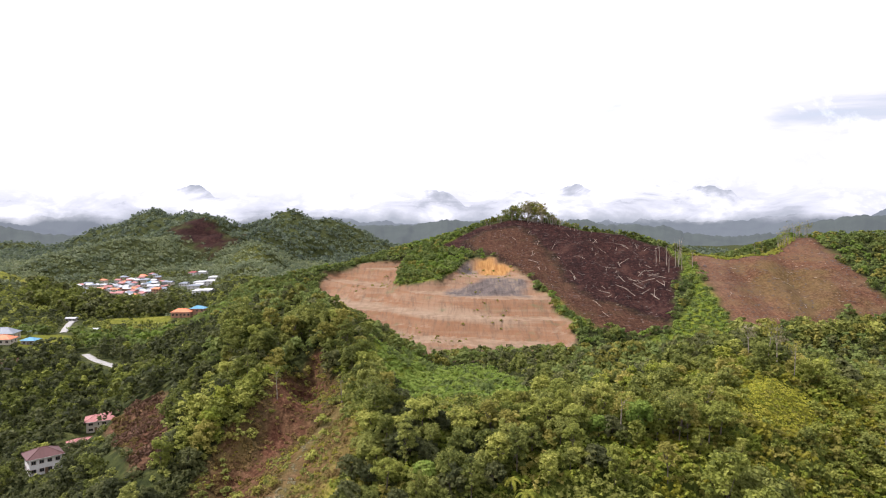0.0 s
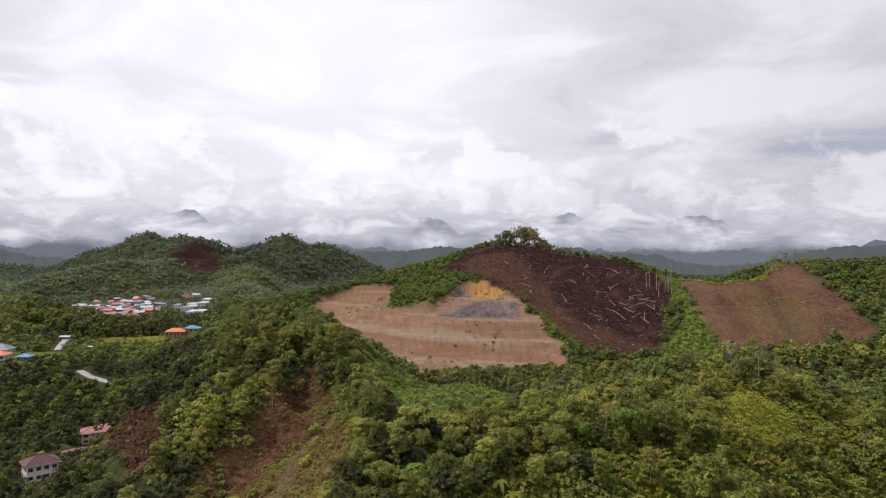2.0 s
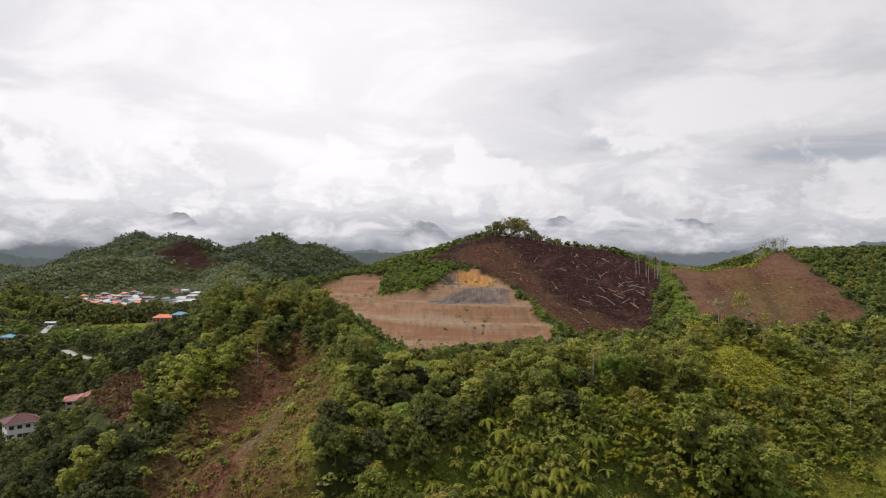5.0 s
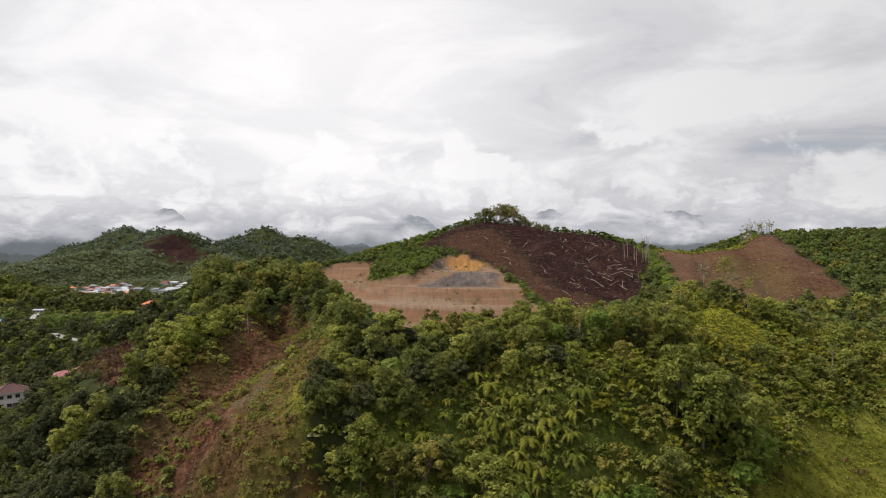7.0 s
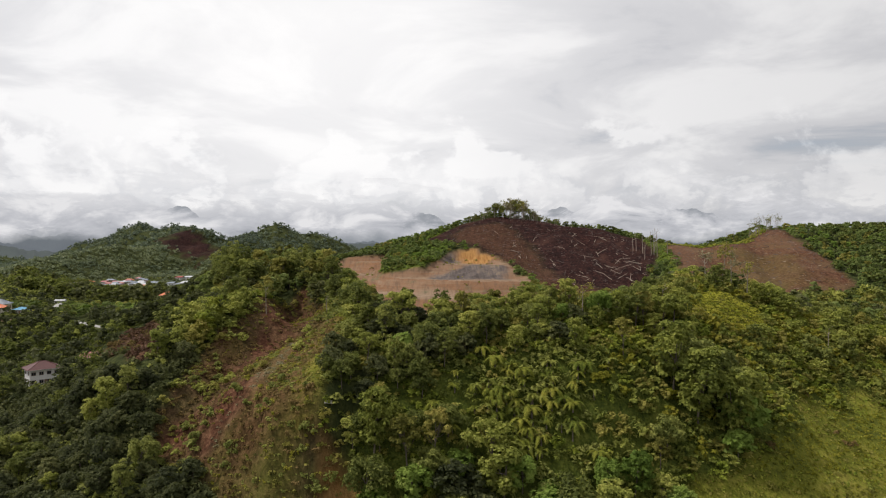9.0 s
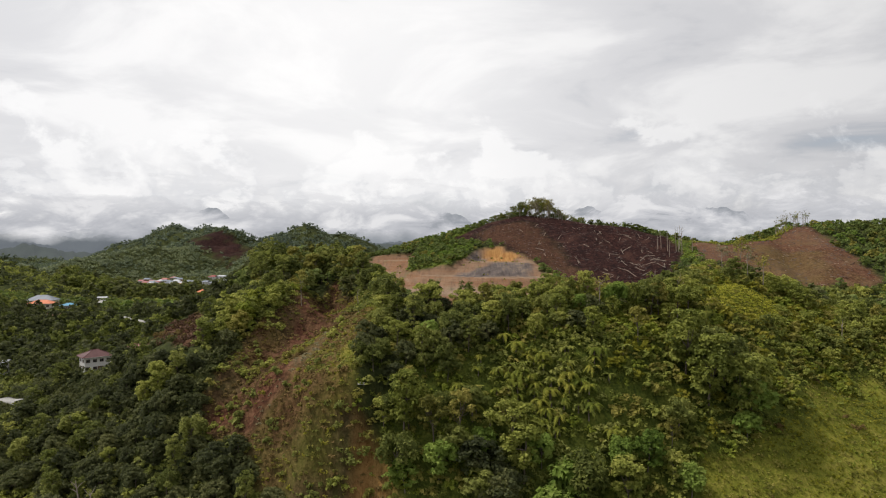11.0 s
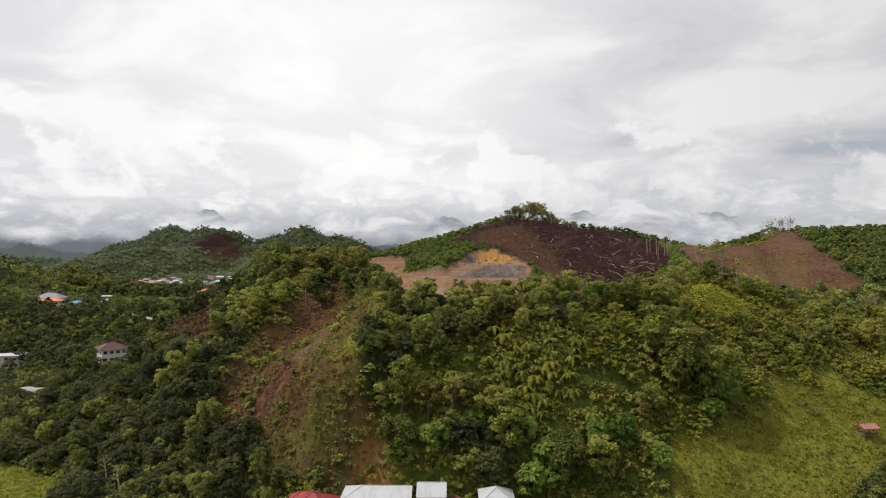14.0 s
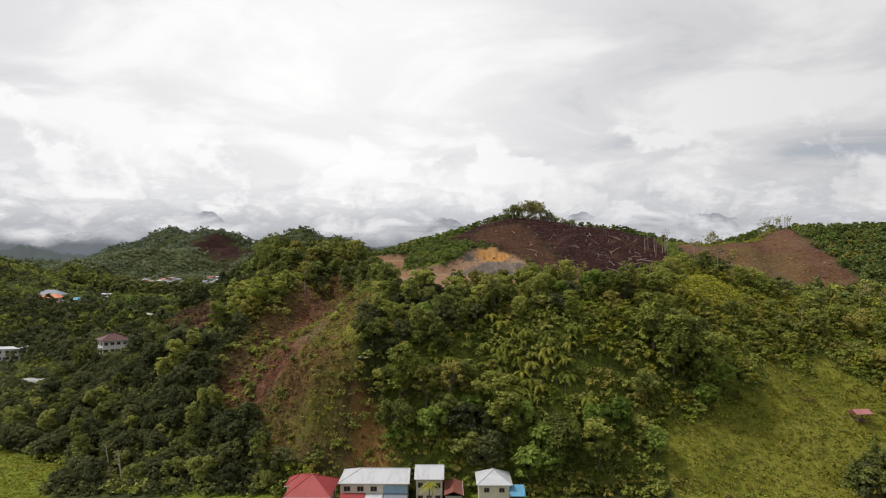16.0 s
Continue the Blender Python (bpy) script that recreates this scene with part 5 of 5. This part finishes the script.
r = rnd(55)
made = 0
while made < 80:
    lx, ly = r.uniform(60, 220), r.uniform(520, 750)
    if float(inside(np.array([lx]), np.array([ly]), BURN)[0]) < 6 or (lx < 110 and r.uniform() < 0.55):
        continue
    log(lx, ly, r.uniform(5, 14), r.uniform(0.18, 0.36), r.normal() * 28 + 90, 300 + made, DEAD if made % 5 < 3 else CHAR, "felled trunks on the burn")
    made += 1
for n in range(12):
    log(170 + r.uniform(-20, 22), 592 + r.uniform(-20, 20), r.uniform(8, 19), 0.30, r.uniform(0, 180), 420 + n, DEAD, "felled trunks on the burn")
made = 0
while made < 26:
    lx, ly = r.uniform(225, 355), r.uniform(480, 640)
    if float(inside(np.array([lx]), np.array([ly]), SCAR)[0]) < 6:
        continue
    log(lx, ly, r.uniform(3, 9), r.uniform(0.14, 0.26), r.uniform(0, 180), 440 + made, DEAD if made % 2 else CHAR, "felled trunks on the cleared slope")
    made += 1


# trees of the near hill, each one a thing
RIM = [(-24, 206, 0), (-29, 232, 0), (-38, 260, 0), (-50, 291, 0), (-72, 298, 0), (-86, 288, 0), (-76, 262, 0), (-70, 244, 0)]
x, y = scatter(-150, 190, 141, 262, 5.4, 3)
r = rnd(4)
thin = np.where(x > 46, 0.34, np.where(x > 26, 0.6, 0.95))
thin = np.where((np.hypot((x - 24) / 1.6, y - 160) < 9.5), 0.12, thin)
thin = np.where(np.hypot((x - 76) / 1.25, y - 164) < 9.5, 1.0, thin)
thin = np.where((y > 184) & (x > 0) & (x < 76), 0.9, thin)
keep = (open_ground(x, y) < 0.35) & (r.uniform(size=x.size) < thin)
keep |= (np.hypot((x - 76) / 1.25, y - 164) < 8.5)
keep &= ~((along(x, y, RIM)[0] < 9) & (y > 200))
x, y = x[keep], y[keep]
front = np.argsort(y + 0.12 * np.abs(x) + 8 * r.uniform(size=x.size))
near, rest = front[:300], front[300:]
for i in near:
    tall = r.uniform(0.62, 1.15)
    if in_thicket(x[i], y[i]):
        tall = r.uniform(1.3, 1.9)
    elif y[i] < 153 and -18 < x[i] < 52:
        tall = r.uniform(1.1, 1.65)
    elif y[i] > 186:
        tall = r.uniform(0.8, 1.25)
    stand(species(x[i], y[i]), x[i], y[i], tall, r)
rx, ry = scatter(-110, -14, 200, 330, 5.2, 23)
keep = (along(rx, ry, RIM)[0] < 9) & (inside(rx, ry, SLIDE) < -1.5) & (r.uniform(size=rx.size) < 0.55)
for tx, ty in zip(rx[keep], ry[keep]):
    back = min(1.0, max(0.0, (ty - 205) / 70))
    stand(int(r.choice([1, 2, 4, 7, 0], p=[0.16, 0.1, 0.2, 0.26, 0.28])), tx, ty, r.uniform(0.75, 1.1) + 0.6 * back * r.uniform(0.4, 1.0), r)
for n in range(7):
    stand((0, 5, 7)[n % 3], 112 + r.uniform(-5, 14), 134 + r.uniform(-6, 7), r.uniform(1.1, 1.6), r)


def spots(x, y, lo, hi, shapes, seed):
    r = rnd(seed)
    n = len(x)
    return np.stack([x, y, ground_level(x, y), r.uniform(lo, hi, n), r.uniform(0, 6.28, n), r.integers(0, shapes, n)], 1)


def bushes(seeds, rad, tall, base, clumps, leaves, size, tri=False, tuft=0.39):
    return [crown_shape(s, rad, tall, base, clumps, leaves, size, tri=tri, tuft=tuft)[:2] for s in seeds]


def mixed(name, x, y, shapes, lo, hi, seed, label, category, patch, shares):
    """Plants of one size in several greens, in drifts."""
    mood = rough(x, y, patch, seed) + 0.35 * rnd(seed).normal(size=len(x))
    order = np.argsort(np.argsort(mood)) / max(1, len(x))
    at = 0.0
    for material, share, word in shares:
        k = (order >= at) & (order < at + share)
        at += share
        if k.any():
            merged(name, shapes, spots(x[k], y[k], lo, hi, len(shapes), seed + 1), material, f"{word} {label}", category)


GREENS = ((LEAF_DARK, 0.34, "dark green"), (LEAF_MID, 0.36, "mid-green"), (LEAF_OLIVE, 0.16, "olive green"), (LEAF_BRIGHT, 0.1401, "bright green"))
# On these sides the shade is put into deeper leaf colours.
shade_dyed = (x[rest] < -74) | ((x[rest] > -24) & (x[rest] < 8) & (y[rest] > 165))
far_off = bushes((71, 72, 73, 74), 3.4, 5.6, 1.6, 34, 24, 0.66, True, 0.27)
mixed("hillside_trees", x[rest][~shade_dyed], y[rest][~shade_dyed], far_off, 0.6, 1.25, 5, "trees covering the hill crest", "trees", 26, GREENS)
mixed("hillside_trees", x[rest][shade_dyed], y[rest][shade_dyed], far_off, 0.6, 1.25, 5, "trees on the shaded side of the hill, shade put into the leaf colour", "trees", 26, ((LEAF_DEEP, 0.5, "deep green"), (LEAF_DARK, 0.34, "dark green"), (LEAF_MID, 0.1601, "mid-green")))

# undergrowth of the near hill
x, y = scatter(-190, 190, 136, 262, 2.6, 6)
c = covers(x, y)
slip = soft(x, y, SLIDE, 4, 6, 3)
r = rnd(7)
free = np.ones(x.size, bool)
for cx, cy, cr in CLEAR:
    free &= np.hypot(x - cx, y - cy) > cr * 0.8
keep = free & (c["straw"] < 0.5) & (c["road"] < 0.2) & (c["red"] < 0.3) & (slip < 0.5) & (soft(x, y, LAWN, 3, 3, 26) < 0.5)
east = keep & (x > 44)
west = keep & ((x < -84) | ((x < -50) & (y < 200)))
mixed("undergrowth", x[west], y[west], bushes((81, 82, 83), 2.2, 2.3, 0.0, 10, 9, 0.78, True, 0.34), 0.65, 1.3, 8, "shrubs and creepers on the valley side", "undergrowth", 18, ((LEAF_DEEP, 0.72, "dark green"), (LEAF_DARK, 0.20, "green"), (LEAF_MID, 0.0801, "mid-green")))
keep &= ~west
mixed("undergrowth", x[keep & ~east], y[keep & ~east], bushes((81, 82, 83), 2.2, 2.3, 0.0, 10, 9, 0.78, True, 0.34), 0.65, 1.3, 8, "shrubs and creepers under the trees", "undergrowth", 18, ((LEAF_DARK, 0.26, "dark green"), (LEAF_MID, 0.34, "mid-green"), (LEAF_OLIVE, 0.2, "olive green"), (LEAF_BRIGHT, 0.2001, "bright green")))
mixed("undergrowth", x[east], y[east], bushes((81, 82, 83, 84), 1.9, 2.0, 0.0, 12, 13, 0.58, True, 0.30), 0.7, 1.6, 8, "shrubs and creepers on the open hillside", "undergrowth", 18, ((LEAF_MID, 0.30, "mid-green"), (LEAF_OLIVE, 0.26, "olive green"), (GRASS, 0.18, "yellow-green"), (LEAF_BRIGHT, 0.2601, "bright green")))
x, y = scatter(-90, -10, 138, 282, 1.4, 26)
c = covers(x, y)
k = (soft(x, y, SLIDE, 4, 6, 3) > 0.4) & (rnd(27).uniform(size=x.size) < 0.88 - 0.55 * soft(x, y, GULLY, 4, 6, 1)) & (along(x, y, CREST)[0] > 2.6)
mixed("slide_scrub", x[k], y[k], bushes((84, 85), 1.1, 0.7, 0.0, 6, 9, 0.42, True), 0.5, 1.3, 15, "scrub and dry fern on the landslip", "scrub", 12, ((DRY, 0.56, "brown"), (LEAF_OLIVE, 0.22, "olive"), (GRASS, 0.10, "yellow-green"), (LEAF_DARK, 0.1201, "green")))

# bleached grass along the rib, fresh shrubs along the head of the landslip
x, y = scatter(-60, -14, 150, 214, 1.1, 64)
near = along(x, y, CREST)[0]
k = (near < 2.6) & (rnd(65).uniform(size=x.size) < 0.5 - 0.14 * near) & (y > 158)
merged("dry_grass", bushes((86, 87), 0.8, 0.5, 0.0, 5, 6, 0.40, True), spots(x[k], y[k], 0.5, 1.3, 2, 66), LEAF_PALE, "bleached dry grass along the rib of the landslip", "grass")
x, y = scatter(-80, -18, 212, 292, 2.6, 67)
k = (inside(x, y, SLIDE) < 1) & (inside(x, y, SLIDE) > -6) & (y > 230) & (rnd(68).uniform(size=x.size) < 0.5)
mixed("head_shrubs", x[k], y[k], bushes((81, 82, 83), 2.0, 2.6, 0.0, 10, 16, 0.62, True), 0.5, 1.2, 69, "shrubs along the head of the landslip", "shrubs", 14, ((LEAF_OLIVE, 0.4, "olive"), (LEAF_DARK, 0.35, "dark green"), (LEAF_MID, 0.2501, "green")))

x, y = scatter(-130, -80, 194, 268, 1.5, 28)
k = (soft(x, y, BANK, 2, 2, 2) > 0.3) & (rnd(33).uniform(size=x.size) < 0.5)
mixed("cut_brush", x[k], y[k], bushes((84, 85), 1.5, 1.2, 0.0, 8, 12, 0.5, True), 0.6, 1.5, 29, "cut brush on the red bank", "scrub", 12, ((BRUSH, 0.80, "dead brown"), (DRY, 0.2001, "bleached")))

x, y = scatter(-80, -18, 140, 270, 3.8, 48)
k = (soft(x, y, SLIDE, 4, 6, 3) > 0.5) & (rnd(49).uniform(size=x.size) < 0.12 + 0.6 * (x < -58) + 0.3 * (y < 158)) & ((soft(x, y, GULLY, 3, 4, 1) < 0.6) | (y < 196))
mixed("slide_shrubs", x[k], y[k], bushes((81, 82, 83), 1.9, 2.4, 0.0, 10, 18, 0.62, True), 0.5, 1.3, 50, "shrubs that have taken root on the landslip", "shrubs", 14, ((LEAF_DARK, 0.5, "dark green"), (LEAF_MID, 0.3, "green"), (LEAF_OLIVE, 0.2001, "olive")))

# rubble and roots on the cleared slopes
x, y = scatter(20, 370, 470, 770, 3.4, 34)
c = covers(x, y)
r = rnd(35)
k = (np.maximum(c["ash"], c["red"]) > 0.5) & (r.uniform(size=x.size) < 0.34 + 0.4 * (x > 225))
lump_v = np.array([(-1, -0.8, 0), (1, -0.6, 0), (0.8, 0.9, 0), (-0.7, 0.7, 0), (-0.5, -0.3, 0.8), (0.5, 0.2, 0.7)]) * 0.8
lump_f = np.array([(0, 1, 4), (1, 5, 4), (1, 2, 5), (2, 3, 5), (3, 4, 5), (3, 0, 4)])
long_v = lump_v * np.array([3.2, 0.35, 0.5])
kx, ky = x[k], y[k]
half = len(kx) // 2
pick = rnd(36).permutation(len(kx))
merged("rubble", [(lump_v, lump_f), (long_v, lump_f)], spots(kx[pick[:half]], ky[pick[:half]], 0.5, 1.3, 2, 37), CHAR, "charred roots and clods on cleared ground", "rubble", 0.0)
merged("rubble", [(lump_v * 0.6, lump_f), (long_v * 0.8, lump_f)], spots(kx[pick[half : half + half // 6]], ky[pick[half : half + half // 6]], 0.4, 1.0, 2, 38), DEAD, "pale splintered wood on cleared ground", "rubble", 0.0)
x, y = scatter(-128, 100, 420, 735, 7.5, 44)
c = covers(x, y)
k = (c["tan"] > 0.6) & (lattice(x, y, 40, 45) > 0.15) & (rnd(46).uniform(size=x.size) < 0.5)
merged("weeds", bushes((88, 89), 1.5, 1.1, 0.0, 6, 4, 1.0), spots(x[k], y[k], 0.4, 1.2, 2, 47), LEAF_OLIVE, "tufts of weeds on the cut benches", "weeds")

# rough grass of the fields
x, y = scatter(-215, 200, 128, 222, 1.4, 16)
c = covers(x, y)
keep = (np.maximum(c["straw"], soft(x, y, LAWN, 3, 3, 26)) > 0.45) & (c["road"] < 0.2) & (soft(x, y, SLIDE, 4, 6, 3) < 0.4)
for cx, cy, cr in CLEAR:
    keep &= np.hypot(x - cx, y - cy) > cr * 0.7
mixed("rough_grass", x[keep], y[keep], bushes((86, 87), 0.95, 0.4, 0.0, 4, 3, 0.55), 0.6, 1.5, 17, "rough grass on the open slope", "grass", 14, ((GRASS, 0.62, "yellow-green"), (LEAF_BRIGHT, 0.18, "fresh green"), (LEAF_OLIVE, 0.2001, "dull olive")))

x, y = scatter(80, 126, 194, 236, 1.15, 85)
k = soft(x, y, KNOLL, 4, 3, 11) > 0.5
merged("knoll_grass", bushes((86, 87), 0.9, 0.55, 0.0, 5, 6, 0.42, True), spots(x[k], y[k], 0.6, 1.3, 2, 86), KNOLL_GRASS, "bright yellow-green grass on the rounded knoll", "grass")

x, y = scatter(40, 200, 128, 222, 3.9, 36)
c = covers(x, y)
k = (c["straw"] > 0.4) & (rnd(37).uniform(size=x.size) < 0.12 + 0.6 * (rough(x, y, 22, 38) > 0.2) + 0.4 * (c["straw"] < 0.95)) & (soft(x, y, KNOLL, 5, 4, 11) < 0.5)
mixed("field_shrubs", x[k], y[k], bushes((81, 82, 83), 1.3, 1.3, 0.0, 8, 14, 0.5, True), 0.5, 1.6, 39, "low shrubs on the grassy slope", "shrubs", 20, ((LEAF_OLIVE, 0.42, "olive"), (LEAF_MID, 0.36, "green"), (LEAF_BRIGHT, 0.14, "bright green"), (DRY, 0.0801, "brown")))

# woods beyond
x, y = scatter(-480, 560, 255, 830, 6.4, 9)
far = np.abs(x) < 60 + 0.75 * y
keep = (open_ground(x, y) < 0.4) & far & (rnd(10).uniform(size=x.size) < 0.95)
x, y = x[keep], y[keep]
k = y < 430
low = ~k & (x < -200) & (y > 500)
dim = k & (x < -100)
# Side valley woods: mostly the darkest leaf, with haze blue in its colour.
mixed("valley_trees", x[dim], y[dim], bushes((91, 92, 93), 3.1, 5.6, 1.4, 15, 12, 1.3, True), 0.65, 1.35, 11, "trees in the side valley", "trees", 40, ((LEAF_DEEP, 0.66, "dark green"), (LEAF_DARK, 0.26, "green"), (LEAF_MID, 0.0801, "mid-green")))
k2 = k & ~dim
mixed("valley_trees", x[k2], y[k2], bushes((91, 92, 93), 3.1, 5.6, 1.4, 15, 12, 1.3, True), 0.65, 1.35, 11, "trees in the valley", "trees", 40, ((LEAF_DARK, 0.38, "dark green"), (LEAF_DEEP, 0.26, "deep green"), (LEAF_WOOD, 0.26, "mid-green"), (LEAF_OLIVE, 0.1001, "olive green")))
mixed("valley_bushes", x[low], y[low], bushes((94, 95, 96), 3.3, 4.2, 0.4, 8, 4, 2.2), 0.35, 0.95, 20, "trees and bushes on the valley floor before the village", "trees", 50, ((LEAF_DEEP, 0.36, "dark green"), (LEAF_DARK, 0.44, "green"), (LEAF_MID, 0.2001, "mid-green")))
high = ~k & ~low
tx, ty = scatter(-420, -240, 590, 700, 9.5, 70)
belt = (tx > -0.62 * ty) & (tx < -0.40 * ty) & (covers(tx, ty)["straw"] < 0.3) & (rnd(71).uniform(size=tx.size) < 0.8)
mixed("valley_belt", tx[belt], ty[belt], bushes((91, 92, 93), 3.1, 5.6, 1.4, 15, 8, 1.6, True), 1.45, 2.0, 72, "tall trees standing before the village", "trees", 40, ((LEAF_DEEP, 0.5, "deep green"), (LEAF_DARK, 0.38, "dark green"), (LEAF_MID, 0.1201, "mid-green")))
gx, gy = scatter(176, 345, 428, 462, 8.0, 76)
stray = rnd(77).uniform(size=gx.size) < 0.5
mixed("edge_trees", gx[stray], gy[stray], bushes((91, 92, 93), 3.1, 5.6, 1.4, 15, 9, 1.5, True), 0.8, 2.0, 78, "tall trees below the cleared slope", "trees", 40, ((LEAF_DARK, 0.5, "dark green"), (LEAF_OLIVE, 0.25, "olive green"), (LEAF_MID, 0.2501, "mid-green")))
fx, fy = scatter(225, 372, 590, 690, 2.4, 73)
brink = (along(fx, fy, [(232, 646, 0), (260, 615, 0), (300, 615, 0), (346, 660, 0)])[0] < 4.5) & (rnd(74).uniform(size=fx.size) < 0.85)
merged("ridge_grass", bushes((88, 89), 1.8, 1.5, 0.0, 7, 8, 0.95, True), spots(fx[brink], fy[brink], 0.6, 1.3, 2, 75), LEAF_BRIGHT, "fresh green growth along the brink of the cleared slope", "scrub")
mixed("ridge_trees", x[high], y[high], bushes((94, 95, 96), 3.3, 5.0, 0.8, 8, 8, 2.05, True), 0.6, 1.15, 12, "woods on the far ridge", "trees", 60, ((LEAF_DARK, 0.24, "dark green"), (LEAF_WOOD, 0.60, "mid-green"), (LEAF_OLIVE, 0.06, "olive green"), (LEAF_LUSH, 0.1001, "bright green")))

# bright scrub between the clearings
x, y = scatter(-60, 260, 205, 770, 4.0, 18)
c = covers(x, y)
keep = (c["lush"] > 0.5) & (c["red"] < 0.4) & (c["tan"] < 0.4) & (c["ash"] < 0.4)
mixed("scrub", x[keep], y[keep], bushes((88, 89), 2.4, 1.8, 0.0, 8, 6, 1.2), 0.6, 1.2, 19, "scrub on open slopes", "scrub", 20, ((LEAF_LUSH, 0.62, "bright green"), (LEAF_WOOD, 0.3801, "green")))

# bushes and garden trees between the village houses, and on the meadows before it
x, y = scatter(-680, -180, 400, 1200, 6.5, 61)
r = rnd(62)
park = soft(x, y, HAMLET, 10, 10, 27) * (r.uniform(size=x.size) < 0.8)
park = np.maximum(park, (covers(x, y)["straw"] > 0.5) * (r.uniform(size=x.size) < 0.16))
free = park > 0.5
for cx, cy, cr in CLEAR:
    free &= np.hypot(x - cx, y - cy) > cr * 0.72
# The haze-tinted leaf serves the village gardens too.
mixed("garden_trees", x[free], y[free], bushes((94, 95, 96), 3.3, 4.2, 0.2, 7, 4, 2.2), 0.35, 1.0, 63, "trees and bushes among the village gardens", "trees", 60, ((LEAF_HAZED, 0.45, "dark green"), (LEAF_DEEP, 0.3, "deep green"), (LEAF_DARK, 0.2501, "green")))

for y0, y1, gap, size in ((830, 1420, 10.2, 3.7), (1420, 2250, 16.0, 6.2)):
    x, y = scatter(-1400, 800, y0, y1, gap, 13)
    keep = (open_ground(x, y) < 0.4) & (np.abs(x + 60) < 0.70 * y) & ((x < np.where(y < 1300, -60, 120)) | (y > 1600)) & ((y < 1650) | (rnd(15).uniform(size=x.size) < 0.75)) & (x > -0.72 * y - 40)
    x, y = x[keep], y[keep]
    wide = size * 1.55
    merged("distant_forest", bushes((97, 98, 99), wide, wide * 0.95, 0.0, 7, 5, size * 0.72, True, 0.42), spots(x, y, 0.5, 1.3, 3, 14), LEAF_HAZED, "forest on distant hills, haze tinted into its dark green", "forest")


# ---------------------------------------------------------------- far mountains and low cloud
def range_mesh(name, away, heights, seed, rugged, deep):
    """A chain of hills at that distance; heights: degrees to the right of +y, and height."""
    deg = np.linspace(-62, 62, 900)
    want = np.interp(deg, *zip(*heights))
    a = np.radians(deg)
    peak = want + rugged * rough(deg * 40, deg * 0 + seed * 13.1, 120, seed, 6) + 9 * rough(deg * 40, deg * 0 + 5.5, 9, seed + 9, 3)
    rows = []
    for f in np.linspace(0, 1, 14):
        d = away - deep * (1 - f) + 0.25 * deep * rough(deg * 40, deg * 0 + 70 * f, 100, seed + 3)
        h = -40 + (peak + 40) * f ** 1.25 + rugged * 0.5 * (1 - f) * f * 4 * rough(deg * 60, deg * 0 + 300 * f, 90, seed + 5)
        rows.append(np.stack([np.sin(a) * d, np.cos(a) * d, h], -1))
    rows.append(rows[-1] + np.stack([np.sin(a) * 150, np.cos(a) * 150, -60 - 0 * a], -1))
    verts = np.concatenate(rows)
    n = len(deg)
    i = (np.arange(len(rows) - 1)[:, None] * n + np.arange(n - 1)[None]).ravel()
    return solid(name, verts, np.stack([i, i + 1, i + n + 1, i + n], 1))


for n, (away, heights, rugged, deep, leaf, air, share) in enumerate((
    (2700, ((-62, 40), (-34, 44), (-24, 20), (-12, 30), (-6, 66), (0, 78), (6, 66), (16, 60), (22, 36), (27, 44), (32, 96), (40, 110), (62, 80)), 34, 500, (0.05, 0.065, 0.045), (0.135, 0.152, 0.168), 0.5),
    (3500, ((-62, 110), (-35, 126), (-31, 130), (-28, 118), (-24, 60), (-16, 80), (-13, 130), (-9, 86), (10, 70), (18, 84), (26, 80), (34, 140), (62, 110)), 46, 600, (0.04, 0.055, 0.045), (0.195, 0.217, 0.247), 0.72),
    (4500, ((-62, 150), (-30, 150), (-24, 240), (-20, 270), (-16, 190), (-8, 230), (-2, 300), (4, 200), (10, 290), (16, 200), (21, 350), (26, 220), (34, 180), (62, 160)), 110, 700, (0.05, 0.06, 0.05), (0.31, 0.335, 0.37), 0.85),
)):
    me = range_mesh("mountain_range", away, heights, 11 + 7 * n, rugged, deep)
    # The farther the range, the more emissive haze its material holds.
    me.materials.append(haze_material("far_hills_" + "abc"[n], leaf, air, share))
    tagged(new("backdrop", me), "far forested mountain range with damp haze put into its colour", "mountains", kind="structure")

deg = np.radians(np.linspace(-62, 62, 160))
rows = [np.stack([np.sin(deg) * 3350, np.cos(deg) * 3350, 0 * deg + h], -1) for h in np.linspace(30, 400, 12)]
i = (np.arange(11)[:, None] * 160 + np.arange(159)[None]).ravel()
me = solid("mist", np.concatenate(rows), np.stack([i, i + 1, i + 161, i + 160], 1))
me.materials.append(mist_material())
tagged(new("backdrop", me), "bank of low white cloud along the far mountains", "cloud", kind="structure")
